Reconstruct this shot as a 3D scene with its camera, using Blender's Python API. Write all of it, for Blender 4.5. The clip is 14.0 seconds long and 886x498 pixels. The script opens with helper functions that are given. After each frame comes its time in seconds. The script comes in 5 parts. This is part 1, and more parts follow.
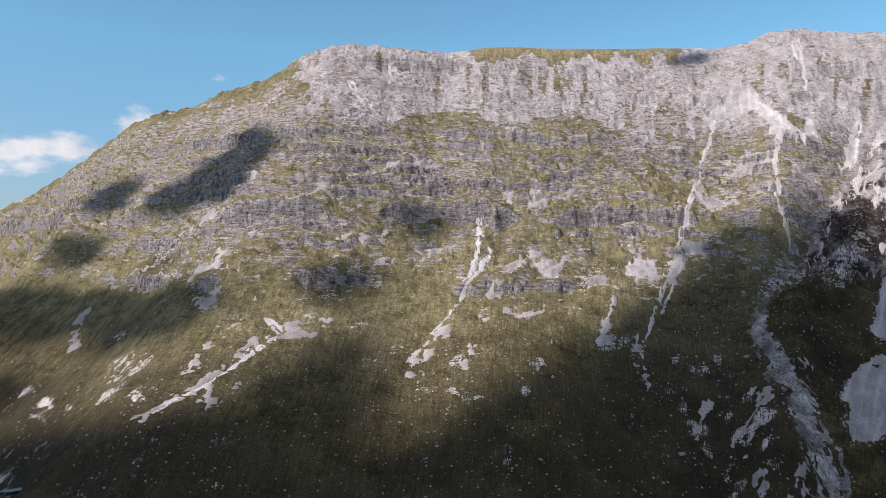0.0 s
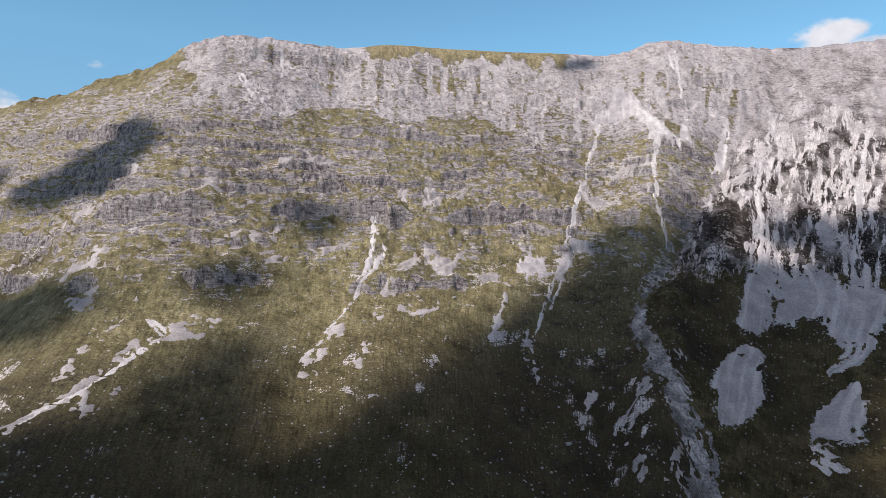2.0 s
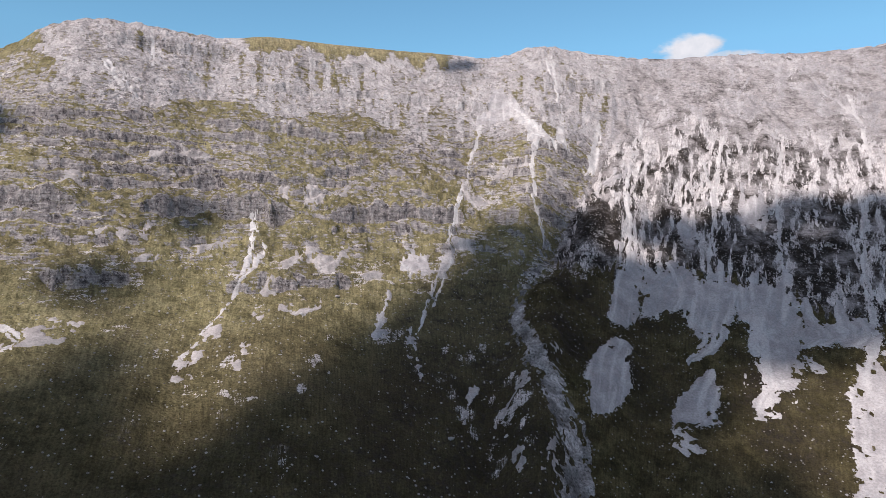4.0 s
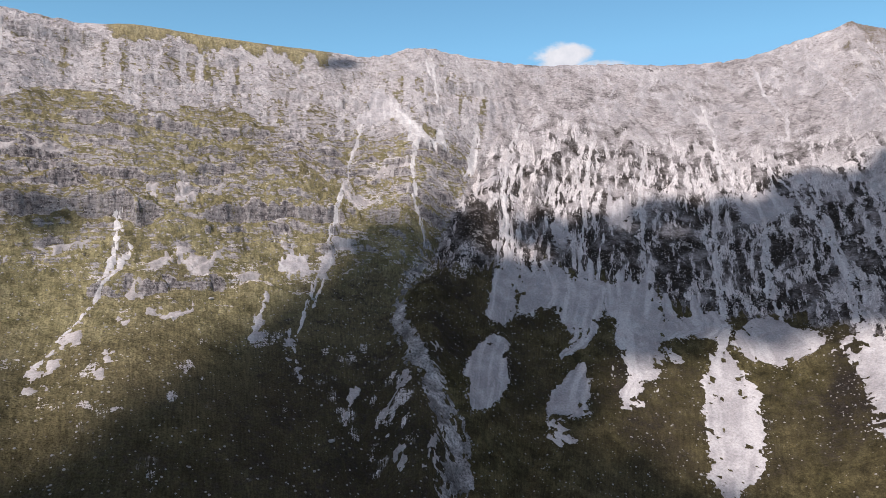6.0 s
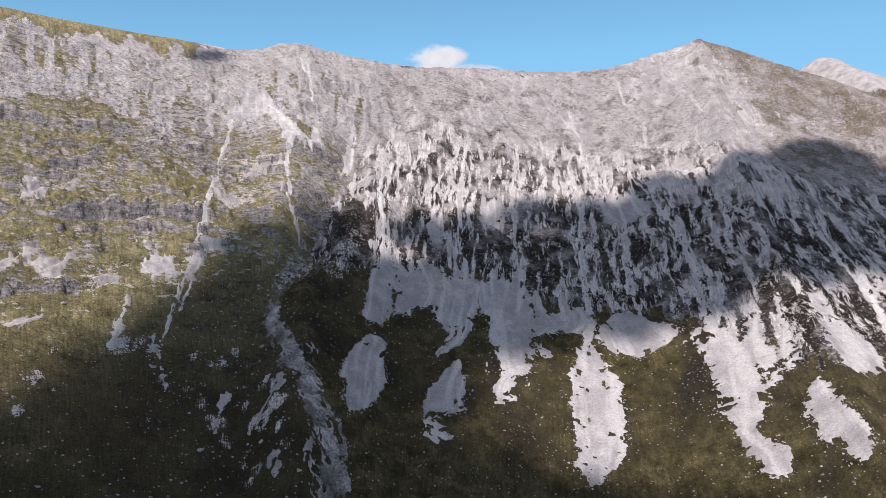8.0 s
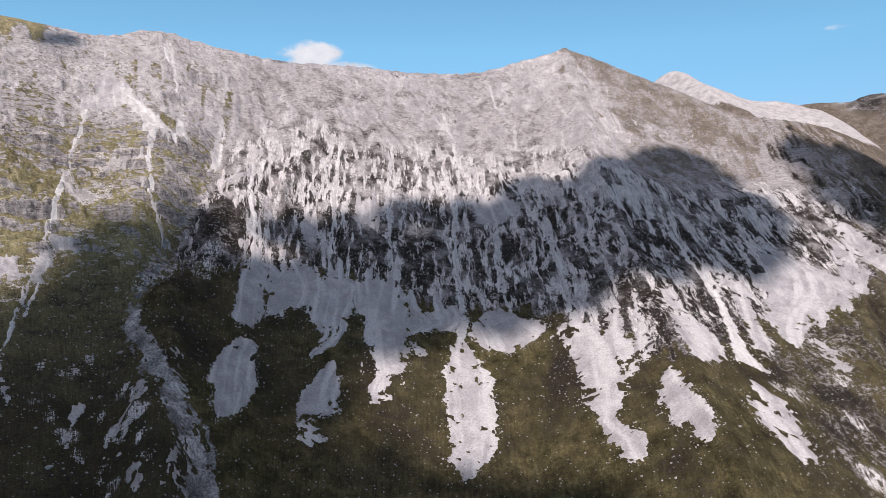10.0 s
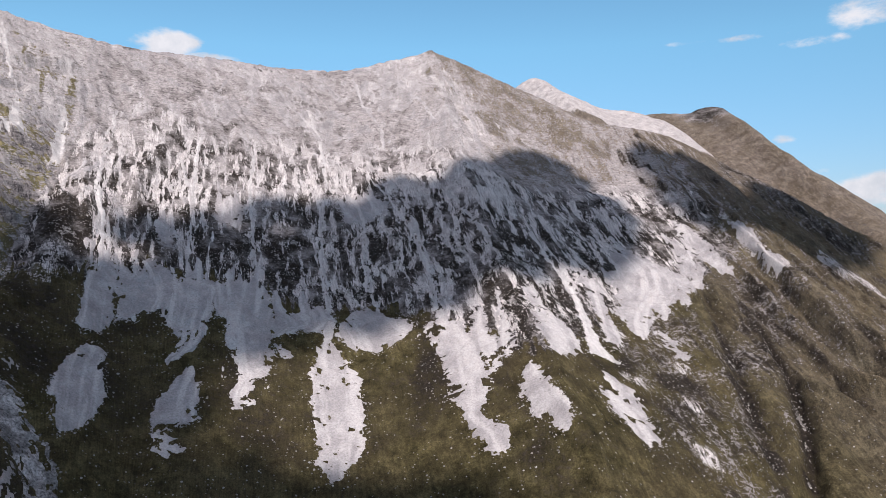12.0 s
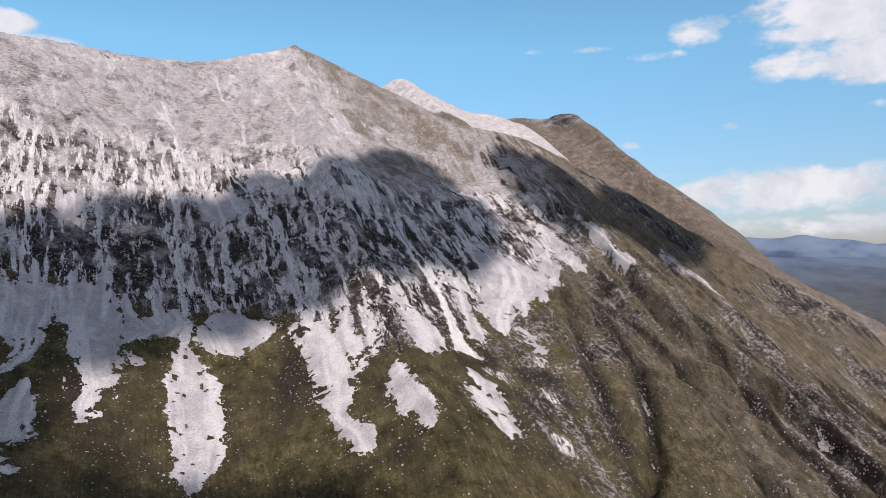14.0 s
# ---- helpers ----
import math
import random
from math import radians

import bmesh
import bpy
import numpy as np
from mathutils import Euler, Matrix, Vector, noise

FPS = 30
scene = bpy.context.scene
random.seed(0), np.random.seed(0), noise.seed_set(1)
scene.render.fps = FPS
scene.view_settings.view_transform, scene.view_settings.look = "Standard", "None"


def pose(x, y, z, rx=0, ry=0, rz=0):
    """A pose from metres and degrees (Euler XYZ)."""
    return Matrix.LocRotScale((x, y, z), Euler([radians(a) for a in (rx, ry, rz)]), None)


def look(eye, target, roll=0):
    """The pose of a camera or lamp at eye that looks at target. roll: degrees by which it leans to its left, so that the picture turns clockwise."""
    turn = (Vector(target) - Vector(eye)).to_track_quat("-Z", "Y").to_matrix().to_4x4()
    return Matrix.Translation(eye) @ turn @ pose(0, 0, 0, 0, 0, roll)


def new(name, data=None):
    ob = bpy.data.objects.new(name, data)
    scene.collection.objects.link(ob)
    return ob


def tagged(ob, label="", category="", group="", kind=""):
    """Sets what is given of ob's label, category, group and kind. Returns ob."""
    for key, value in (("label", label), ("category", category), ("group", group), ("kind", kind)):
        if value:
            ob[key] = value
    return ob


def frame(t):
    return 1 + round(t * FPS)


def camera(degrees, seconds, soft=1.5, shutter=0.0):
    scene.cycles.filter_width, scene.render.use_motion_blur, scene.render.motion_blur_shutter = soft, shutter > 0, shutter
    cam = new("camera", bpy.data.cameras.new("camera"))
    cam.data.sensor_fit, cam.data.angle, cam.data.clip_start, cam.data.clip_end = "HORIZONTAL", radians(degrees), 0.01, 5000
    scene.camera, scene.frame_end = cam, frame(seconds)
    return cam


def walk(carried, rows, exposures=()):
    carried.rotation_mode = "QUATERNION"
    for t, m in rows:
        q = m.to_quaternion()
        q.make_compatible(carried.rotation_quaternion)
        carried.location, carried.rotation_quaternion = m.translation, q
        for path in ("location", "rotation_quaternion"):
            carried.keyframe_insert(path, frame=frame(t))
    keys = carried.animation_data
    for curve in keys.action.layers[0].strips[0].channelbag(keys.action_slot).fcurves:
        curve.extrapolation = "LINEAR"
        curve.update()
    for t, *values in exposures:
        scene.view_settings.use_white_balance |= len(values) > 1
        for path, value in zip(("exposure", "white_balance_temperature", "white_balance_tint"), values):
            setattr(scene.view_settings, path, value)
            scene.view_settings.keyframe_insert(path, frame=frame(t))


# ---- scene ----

cam = camera(65.47, 14.0, soft=0.8)
EYE = 300.0  # the eye's height over the valley floor
DRIFT = 2.5  # metres that the eye slides to its right
ROWS = [  # seconds, yaw to the right, pitch, roll
    (0.0, 0.00, 0.31, -0.37), (0.5, 1.85, 0.27, -0.39), (1.0, 4.01, 0.26, -0.42), (1.5, 6.28, 0.23, -0.36),
    (2.0, 8.71, 0.19, -0.37), (2.5, 11.01, 0.17, -0.33), (3.0, 13.51, 0.12, -0.35), (5.5, 25.60, 0.10, -0.16),
    (6.0, 28.18, 0.10, -0.14), (6.5, 30.61, 0.11, -0.10), (7.0, 33.25, 0.09, -0.06), (7.5, 35.71, 0.10, -0.03),
    (8.0, 38.38, 0.08, 0.02), (10.5, 51.45, 0.02, 0.10), (11.0, 54.25, 0.01, 0.13), (11.5, 56.86, -0.01, 0.17),
    (12.0, 59.70, -0.04, 0.18), (12.5, 62.35, -0.07, 0.21), (13.0, 65.21, -0.10, 0.18), (13.5, 67.88, -0.12, 0.25),
    (14.0, 70.78, -0.13, 0.26),
]
walk(cam, [(t, pose(DRIFT * t / 14, 0, EYE, 90 + pitch, roll, -yaw)) for t, yaw, pitch, roll in ROWS], exposures=[(0.0, 0.0, 6500, 16), (14.0, 0.0, 6500, 16)])

# ---- world and sun ----
SUN_BEARING, SUN_HEIGHT = -128.0, 42.0  # degrees clockwise from +y, and over the horizon
world = bpy.data.worlds.new("sky")
scene.world = world
world.use_nodes = True
scene.view_settings.exposure = 0.0


def link(tree, a, b):
    tree.links.new(a, b)


def node(tree, kind, **inputs):
    n = tree.nodes.new(kind)
    for key, value in inputs.items():
        n.inputs[key.replace("_", " ")].default_value = value
    return n


wt = world.node_tree
sky = wt.nodes.new("ShaderNodeTexSky")
sky.sky_type, sky.sun_disc = "NISHITA", False
sky.sun_elevation, sky.sun_rotation = radians(SUN_HEIGHT), radians(SUN_BEARING)
sky.altitude, sky.air_density, sky.dust_density, sky.ozone_density = 600, 1.0, 0.6, 1.0
wt.nodes["Background"].inputs["Strength"].default_value = 0.10


def calc(tree, op, *values):
    n = tree.nodes.new("ShaderNodeMath")
    n.operation = op
    for value, socket in zip(values, n.inputs):
        if isinstance(value, (int, float)):
            socket.default_value = value
        else:
            link(tree, value, socket)
    return n.outputs[0]


# fair-weather clouds far off in the sky: bearing, height angle, half width, half height, density
FAR_CLOUDS = (
    (37.9, 15.6, 2.3, 1.0, 1.1), (40.8, 14.8, 2.6, 0.4, 0.6), (-29.0, 7.2, 5.0, 1.4, 0.75), (-24.2, 9.6, 1.7, 1.5, 0.7), (-33.5, 6.4, 5.0, 1.3, 0.7), (-18, 13.5, 1.2, 0.6, 0.1),
    (101.0, 16.8, 5.6, 3.2, 1.1), (103.5, 13.2, 4.2, 2.0, 1.1), (98.0, 13.2, 3.2, 1.2, 0.9), (91.2, 16.3, 2.2, 1.2, 0.75), (88, 14.8, 3.4, 0.5, 0.2), (82, 15.6, 7, 0.35, 0.0), (98, 4.2, 10.0, 1.7, 1.0), (101, 1.6, 10, 1.0, 0.45), (86, 8.0, 1.2, 0.5, 0.15), (93.5, 9.2, 1.3, 0.4, 0.1), (104, 9.8, 2.2, 0.5, 0.25))
spot = wt.nodes.new("ShaderNodeTexCoord").outputs["Generated"]
axes = wt.nodes.new("ShaderNodeSeparateXYZ")
link(wt, spot, axes.inputs[0])
bearing = calc(wt, "MULTIPLY", calc(wt, "ARCTAN2", axes.outputs[0], axes.outputs[1]), 180 / math.pi)
rise = calc(wt, "MULTIPLY", calc(wt, "ARCSINE", axes.outputs[2]), 180 / math.pi)
stretch = wt.nodes.new("ShaderNodeMapping")
stretch.inputs["Scale"].default_value = (1, 1, 2.2)
link(wt, spot, stretch.inputs[0])
puffs = node(wt, "ShaderNodeTexNoise", Scale=22.0, Detail=7.0, Roughness=0.58)
link(wt, stretch.outputs[0], puffs.inputs["Vector"])
field = None
for b0, r0, bw, rh, dense in FAR_CLOUDS:
    q = calc(wt, "ADD", calc(wt, "POWER", calc(wt, "MULTIPLY", calc(wt, "SUBTRACT", bearing, b0), 1 / bw), 2.0), calc(wt, "POWER", calc(wt, "MULTIPLY", calc(wt, "SUBTRACT", rise, r0), 1 / rh), 2.0))
    one = calc(wt, "MAXIMUM", calc(wt, "SUBTRACT", dense, q), -2.0)
    field = one if field is None else calc(wt, "MAXIMUM", field, one)
veil = node(wt, "ShaderNodeMapRange", From_Min=-0.35, From_Max=0.75, To_Min=0.0, To_Max=0.95)
veil.interpolation_type = "SMOOTHSTEP"
link(wt, calc(wt, "ADD", field, calc(wt, "MULTIPLY", calc(wt, "SUBTRACT", puffs.outputs[0], 0.515), 3.1)), veil.inputs["Value"])
blend = wt.nodes.new("ShaderNodeMix")
blend.data_type = "RGBA"
link(wt, veil.outputs[0], blend.inputs[0])
tinted = wt.nodes.new("ShaderNodeMix")
tinted.data_type, tinted.blend_type = "RGBA", "MULTIPLY"
tinted.inputs[0].default_value = 1.0
link(wt, sky.outputs[0], tinted.inputs[6])
tone = node(wt, "ShaderNodeMapRange", From_Min=0.0, From_Max=16.0)
link(wt, rise, tone.inputs["Value"])
air = wt.nodes.new("ShaderNodeMix")  # the clear, slightly green blue of northern air, paler at the horizon
air.data_type = "RGBA"
link(wt, tone.outputs[0], air.inputs[0])
air.inputs[6].default_value = (0.70, 0.74, 0.98, 1)
air.inputs[7].default_value = (1.08, 1.66, 1.62, 1)
link(wt, air.outputs[2], tinted.inputs[7])
# broken grey cloud high overhead, all round
deck = node(wt, "ShaderNodeTexNoise", Scale=3.5, Detail=6.0, Roughness=0.55)
link(wt, spot, deck.inputs["Vector"])
cover = node(wt, "ShaderNodeMapRange", From_Min=0.36, From_Max=0.50)
cover.interpolation_type = "SMOOTHSTEP"
link(wt, deck.outputs[0], cover.inputs["Value"])
aloft = node(wt, "ShaderNodeMapRange", From_Min=23.0, From_Max=38.0)
aloft.interpolation_type = "SMOOTHSTEP"
link(wt, rise, aloft.inputs["Value"])
overhead = wt.nodes.new("ShaderNodeMix")
overhead.data_type = "RGBA"
link(wt, calc(wt, "MULTIPLY", cover.outputs[0], aloft.outputs[0]), overhead.inputs[0])
link(wt, tinted.outputs[2], overhead.inputs[6])
overhead.inputs[7].default_value = (4.25, 3.78, 4.40, 1)
link(wt, overhead.outputs[2], blend.inputs[6])
billow = node(wt, "ShaderNodeTexNoise", Scale=14.0, Detail=5.0, Roughness=0.6)
link(wt, spot, billow.inputs["Vector"])
white = wt.nodes.new("ShaderNodeValToRGB")
white.color_ramp.elements[0].position, white.color_ramp.elements[0].color = 0.35, (6.0, 6.5, 7.0, 1)
white.color_ramp.elements[1].position, white.color_ramp.elements[1].color = 0.6, (8.6, 8.7, 8.9, 1)
link(wt, billow.outputs[0], white.inputs[0])
link(wt, white.outputs[0], blend.inputs[7])
link(wt, blend.outputs[2], wt.nodes["Background"].inputs["Color"])
sun = new("sun", bpy.data.lights.new("sun", "SUN"))
sun.data.energy, sun.data.angle, sun.data.color = 5.1, radians(1.6), (1.0, 0.945, 0.885)
_b, _h = radians(SUN_BEARING), radians(SUN_HEIGHT)
SUN_WAY = Vector((math.sin(_b) * math.cos(_h), math.cos(_b) * math.cos(_h), math.sin(_h)))
sun.matrix_world = look(SUN_WAY * 2000, (0, 0, 0))

# ---- shape of the land ----
def hash2(i, j, seed):
    n = (i.astype(np.int64) * 374761393 + j.astype(np.int64) * 668265263 + seed * 144665) & 0xFFFFFFFF
    n = ((n ^ (n >> 13)) * 1274126177) & 0xFFFFFFFF
    n = ((n ^ (n >> 16)) * 2246822519) & 0xFFFFFFFF
    return ((n ^ (n >> 15)) & 0xFFFF) / 65535.0


def value_noise(x, y, seed=0):
    i, j = np.floor(x), np.floor(y)
    u, v = x - i, y - j
    u, v = u * u * u * (u * (u * 6 - 15) + 10), v * v * v * (v * (v * 6 - 15) + 10)
    a, b, c, d = hash2(i, j, seed), hash2(i + 1, j, seed), hash2(i, j + 1, seed), hash2(i + 1, j + 1, seed)
    return (a * (1 - u) + b * u) * (1 - v) + (c * (1 - u) + d * u) * v


def fbm(x, y, octaves=4, seed=0):
    """Noise about 0, mostly within -1 to 1."""
    total, amp, norm = 0.0, 1.0, 0.0
    for k in range(octaves):
        total = total + amp * (2 * value_noise(x * 2 ** k + 17.3 * k, y * 2 ** k - 9.1 * k, seed + k) - 1)
        norm, amp = norm + amp, amp * 0.5
    return total / norm * 1.6


def smooth(a, b, x):
    t = np.clip((x - a) / (b - a), 0, 1)
    return t * t * (3 - 2 * t)


def spline(x, xs, ys):
    """A smooth curve through the knots."""
    xs, ys = np.asarray(xs, float), np.asarray(ys, float)
    m = np.gradient(ys, xs)
    k = np.clip(np.searchsorted(xs, x) - 1, 0, len(xs) - 2)
    h = xs[k + 1] - xs[k]
    t = np.clip((x - xs[k]) / h, 0, 1)
    return ((1 + 2 * t) * (1 - t) ** 2 * ys[k] + t * (1 - t) ** 2 * h * m[k] + t * t * (3 - 2 * t) * ys[k + 1] + t * t * (t - 1) * h * m[k + 1])


# the crest: bearing, height angle and distance from the start of the walk
CREST = np.array([
    (-50, -6.00, 1500), (-32.8, 2.87, 1180), (-29.3, 5.10, 1110), (-25.7, 8.31, 1040), (-22.9, 10.40, 1000), (-20.5, 11.02, 965), (-17.6, 12.56, 925), (-14.1, 13.93, 880), (-11.4, 15.75, 850),
    (-9.2, 16.51, 840), (-6.9, 16.72, 845), (-3.1, 16.51, 858), (0.6, 16.29, 877), (3, 16.54, 887), (10, 16.30, 920), (18.3, 15.90, 962), (23.7, 15.83, 990), (24.8, 16.20, 998),
    (26.4, 16.42, 1008), (29, 15.95, 1025), (32, 15.42, 1045), (36, 14.93, 1075), (41, 14.80, 1105), (47.3, 14.37, 1140), (51.4, 14.38, 1160), (55.0, 15.12, 1182)])
CREST = np.vstack([CREST, np.array([
    (57.0, 15.55, 1190), (57.9, 15.80, 1194), (58.85, 16.08, 1198), (59.3, 15.84, 1200), (59.9, 15.60, 1202), (62.0, 14.78, 1207), (64.3, 13.70, 1211), (65.7, 13.10, 1214), (68.8, 11.72, 1206), (71.6, 10.35, 1196), (76.3, 9.23, 1178), (78.6, 8.40, 1168),
    (80.9, 7.01, 1158), (85.3, 4.65, 1138), (89.6, 1.82, 1118), (93.7, -0.62, 1098), (105, -7.00, 1050)])])
# how far the fall line leans off the way to the start: plus is to the right
LEAN_AT = ((-50, -34), (-33, -30), (-20, -22), (-8, -9), (4, -1), (26, 0), (45, 0), (58, 7), (70, 16), (85, 24), (105, 30))


def BURN_LINE(d):
    """Where the burn runs between the two faces."""
    return spline(d, (0, 161, 266, 338, 412, 441, 484, 515, 562, 589, 609, 634, 665, 900), (33.5, 31.4, 30, 28.4, 27, 26.4, 24.8, 24.7, 26, 27.6, 28.8, 29.6, 29.9, 30))


# runnels in the grass of the far shoulder: metres down, bearing on the crest, depth
RUNNELS = (
    ((534, 604, 678, 727, 776), (71.6, 71.0, 69.4, 68.0, 66.2), 9), ((527, 629, 684, 730), (76.8, 75.4, 75.4, 76.0), 6),
    ((480, 600, 675, 740), (70.4, 68.6, 67.4, 66.5), 5), ((560, 642, 709, 760), (73.6, 73.0, 72.4, 71.6), 5), ((430, 520, 600, 700), (80.0, 79.4, 78.6, 78.0), 5))


def land(s, d):
    """The mountain's surface at bearing s on the crest and d metres down the fall line: x, y, height over the eye, and the smooth height."""
    az, el, r = np.radians(s), spline(s, CREST[:, 0], CREST[:, 1]), spline(s, CREST[:, 0], CREST[:, 2])
    crest = r * np.tan(np.radians(el))
    lean = np.radians(spline(s, *zip(*LEAN_AT)))
    back = az + np.pi + lean * -1
    x, y = r * np.sin(az) + d * np.sin(back), r * np.cos(az) + d * np.cos(back)
    west = 1 - smooth(-0.7, 0.9, s - BURN_LINE(d))
    east = smooth(60, 78, s)
    # steep head, easing towards the foot
    a, b, fall = 1.0 - 0.35 * east, 0.46 - 0.02 * east, 230.0
    w = 14.0
    e = w * np.logaddexp(0, d / w) - w * 0.693
    drop = b * e + (a - b) * fall * (1 - np.exp(-np.maximum(e, -20) / fall))
    brow = smooth(0.5, 4, s) * (1 - smooth(17, 20, s))
    drop = drop - brow * 6 * smooth(0, 16, d) * (1 - smooth(24, 46, d))
    drop = np.where(d < 0, drop + 0.22 * -d, drop)
    z0 = crest - drop
    return x, y, z0, west, east


def relief(s, d, x, y, z0, west, east):
    """Terraces, crags, gullies and hummocks on the smooth surface."""
    z = z0 + 5 * fbm(x / 160, y / 160, 3, 5) * smooth(0, 80, d)
    warp = 3.0 * fbm(x / 60, y / 60, 2, 11) + 2.2 * fbm(x / 11, y / 11, 3, 13)
    lift = np.zeros_like(z)
    for level, height, width, seed in ((224, 6, 13, 1), (182, 3, 8, 8), (118, 5.5, 9, 2), (106, 3.0, 6, 10), (95, 3.5, 6, 3), (84, 3.0, 6, 11), (73, 4.0, 6, 4), (62, 3.0, 6, 12), (51, 4.0, 7, 9), (31, 7.5, 11, 5), (18, 3.0, 6, 13), (4, 4.0, 7, 6), (-21, 4.0, 7, 7)):
        u = (z + warp - level) / width
        broken = np.clip(0.6 + 1.2 * fbm(x / 38 + seed, y / 38, 3, 20 + seed), 0.0, 1.6)
        lift = lift + height * broken * np.tanh(8 * u) * np.exp(-u * u)
    fine = np.sin((z + warp * 0.9 + 1.5 * fbm(x / 14, y / 14, 2, 31)) * (2 * np.pi / 6.3))
    lift = lift + 1.7 * np.tanh(1.8 * fine) * smooth(-60, 0, z) * (1 - 0.6 * smooth(150, 190, z))
    z = z + lift * west * smooth(5, 40, d)
    # ribs and gullies that run down the faces
    bend = s + 1.7 * fbm(x / 120, y / 120, 3, 40) - 0.012 * d * smooth(36, 50, s)
    rib = fbm(bend / 2.2, d / 330 + 0.4, 3, 41)
    rib2 = fbm(bend / 0.6, d / 90, 3, 45)
    z = z + (1 - west) * smooth(10, 120, d) * (6.0 * rib + 1.7 * rib2) * (1 - 0.7 * smooth(330, 430, d) * (1 - east))
    z = z + west * smooth(10, 120, d) * (2.0 * rib + 0.55 * rib2) * (1 - 0.5 * smooth(330, 430, d))
    z = z + east * smooth(220, 400, d) * (12.0 * fbm(bend / 1.7, d / 700, 2, 47) + 4.0 * fbm(bend / 0.6, d / 260, 2, 48))
    # the burn between the two faces
    line = BURN_LINE(d)
    z = z - 24 * np.exp(-((s - line) / 2.1) ** 2) * smooth(90, 220, d) * (1 - 0.75 * smooth(380, 500, d))
    for downs, bearings, deep in RUNNELS:
        near = np.interp(d, downs, bearings)
        z = z - 1.7 * deep * np.exp(-((s + 0.15 * rib2 - near) / 0.42) ** 2) * smooth(downs[0] - 60, downs[0] + 40, d) * (d < downs[-1] + 60)
    z = z + (1.6 - 1.5 * smooth(0, 2, s) * (1 - smooth(19, 22, s)) + 1.6 * smooth(-10, -20, s)) * fbm(s / 0.45, 0.3 + 0 * s, 3, 49) * np.exp(-((d - 4) / 26) ** 2)
    rough = 1.0 * fbm(x / 9, y / 9, 4, 51) + 0.55 * fbm(x / 3.1, y / 3.1, 2, 57)
    return z + rough * (0.35 + 0.9 * smooth(-20, 40, z) * west + 0.75 * (1 - west) * smooth(-120, -60, z)) * smooth(-5, 10, d) * (1 - 0.8 * smooth(0.5, 4, s) * (1 - smooth(17, 20, s)) * (1 - smooth(20, 34, d)))


FLOOR = -262.0


def reach(s):
    return spline(s, CREST[:, 0], CREST[:, 2]) - 140.0


def mountain_at(s, d):
    x, y, z0, west, east = land(s, d)
    z = relief(s, d, x, y, z0, west, east)
    k = 18.0  # run out into the valley floor, and down behind
    z = FLOOR - 1 + k * np.logaddexp(0, (z - FLOOR) / k)
    return x, y, z, west, east
# ---- end of shape ----

# ---- materials ----
def ramp(tree, fac, stops):
    n = tree.nodes.new("ShaderNodeValToRGB")
    while len(n.color_ramp.elements) < len(stops):
        n.color_ramp.elements.new(0.5)
    for e, (p, c) in zip(n.color_ramp.elements, stops):
        e.position, e.color = p, (*c, 1)
    link(tree, fac, n.inputs[0])
    return n.outputs[0]


def mix(tree, fac, a, b, blend="MIX"):
    n = tree.nodes.new("ShaderNodeMix")
    n.data_type, n.blend_type = "RGBA", blend
    for value, socket in ((fac, n.inputs[0]), (a, n.inputs[6]), (b, n.inputs[7])):
        if isinstance(value, (int, float)):
            socket.default_value = value
        elif isinstance(value, tuple):
            socket.default_value = (*value, 1)
        else:
            link(tree, value, socket)
    return n.outputs[2]


def noise_of(tree, coords, scale, detail=4.0, rough=0.55):
    n = node(tree, "ShaderNodeTexNoise", Scale=scale, Detail=detail, Roughness=rough)
    link(tree, coords, n.inputs["Vector"])
    return n.outputs[0]


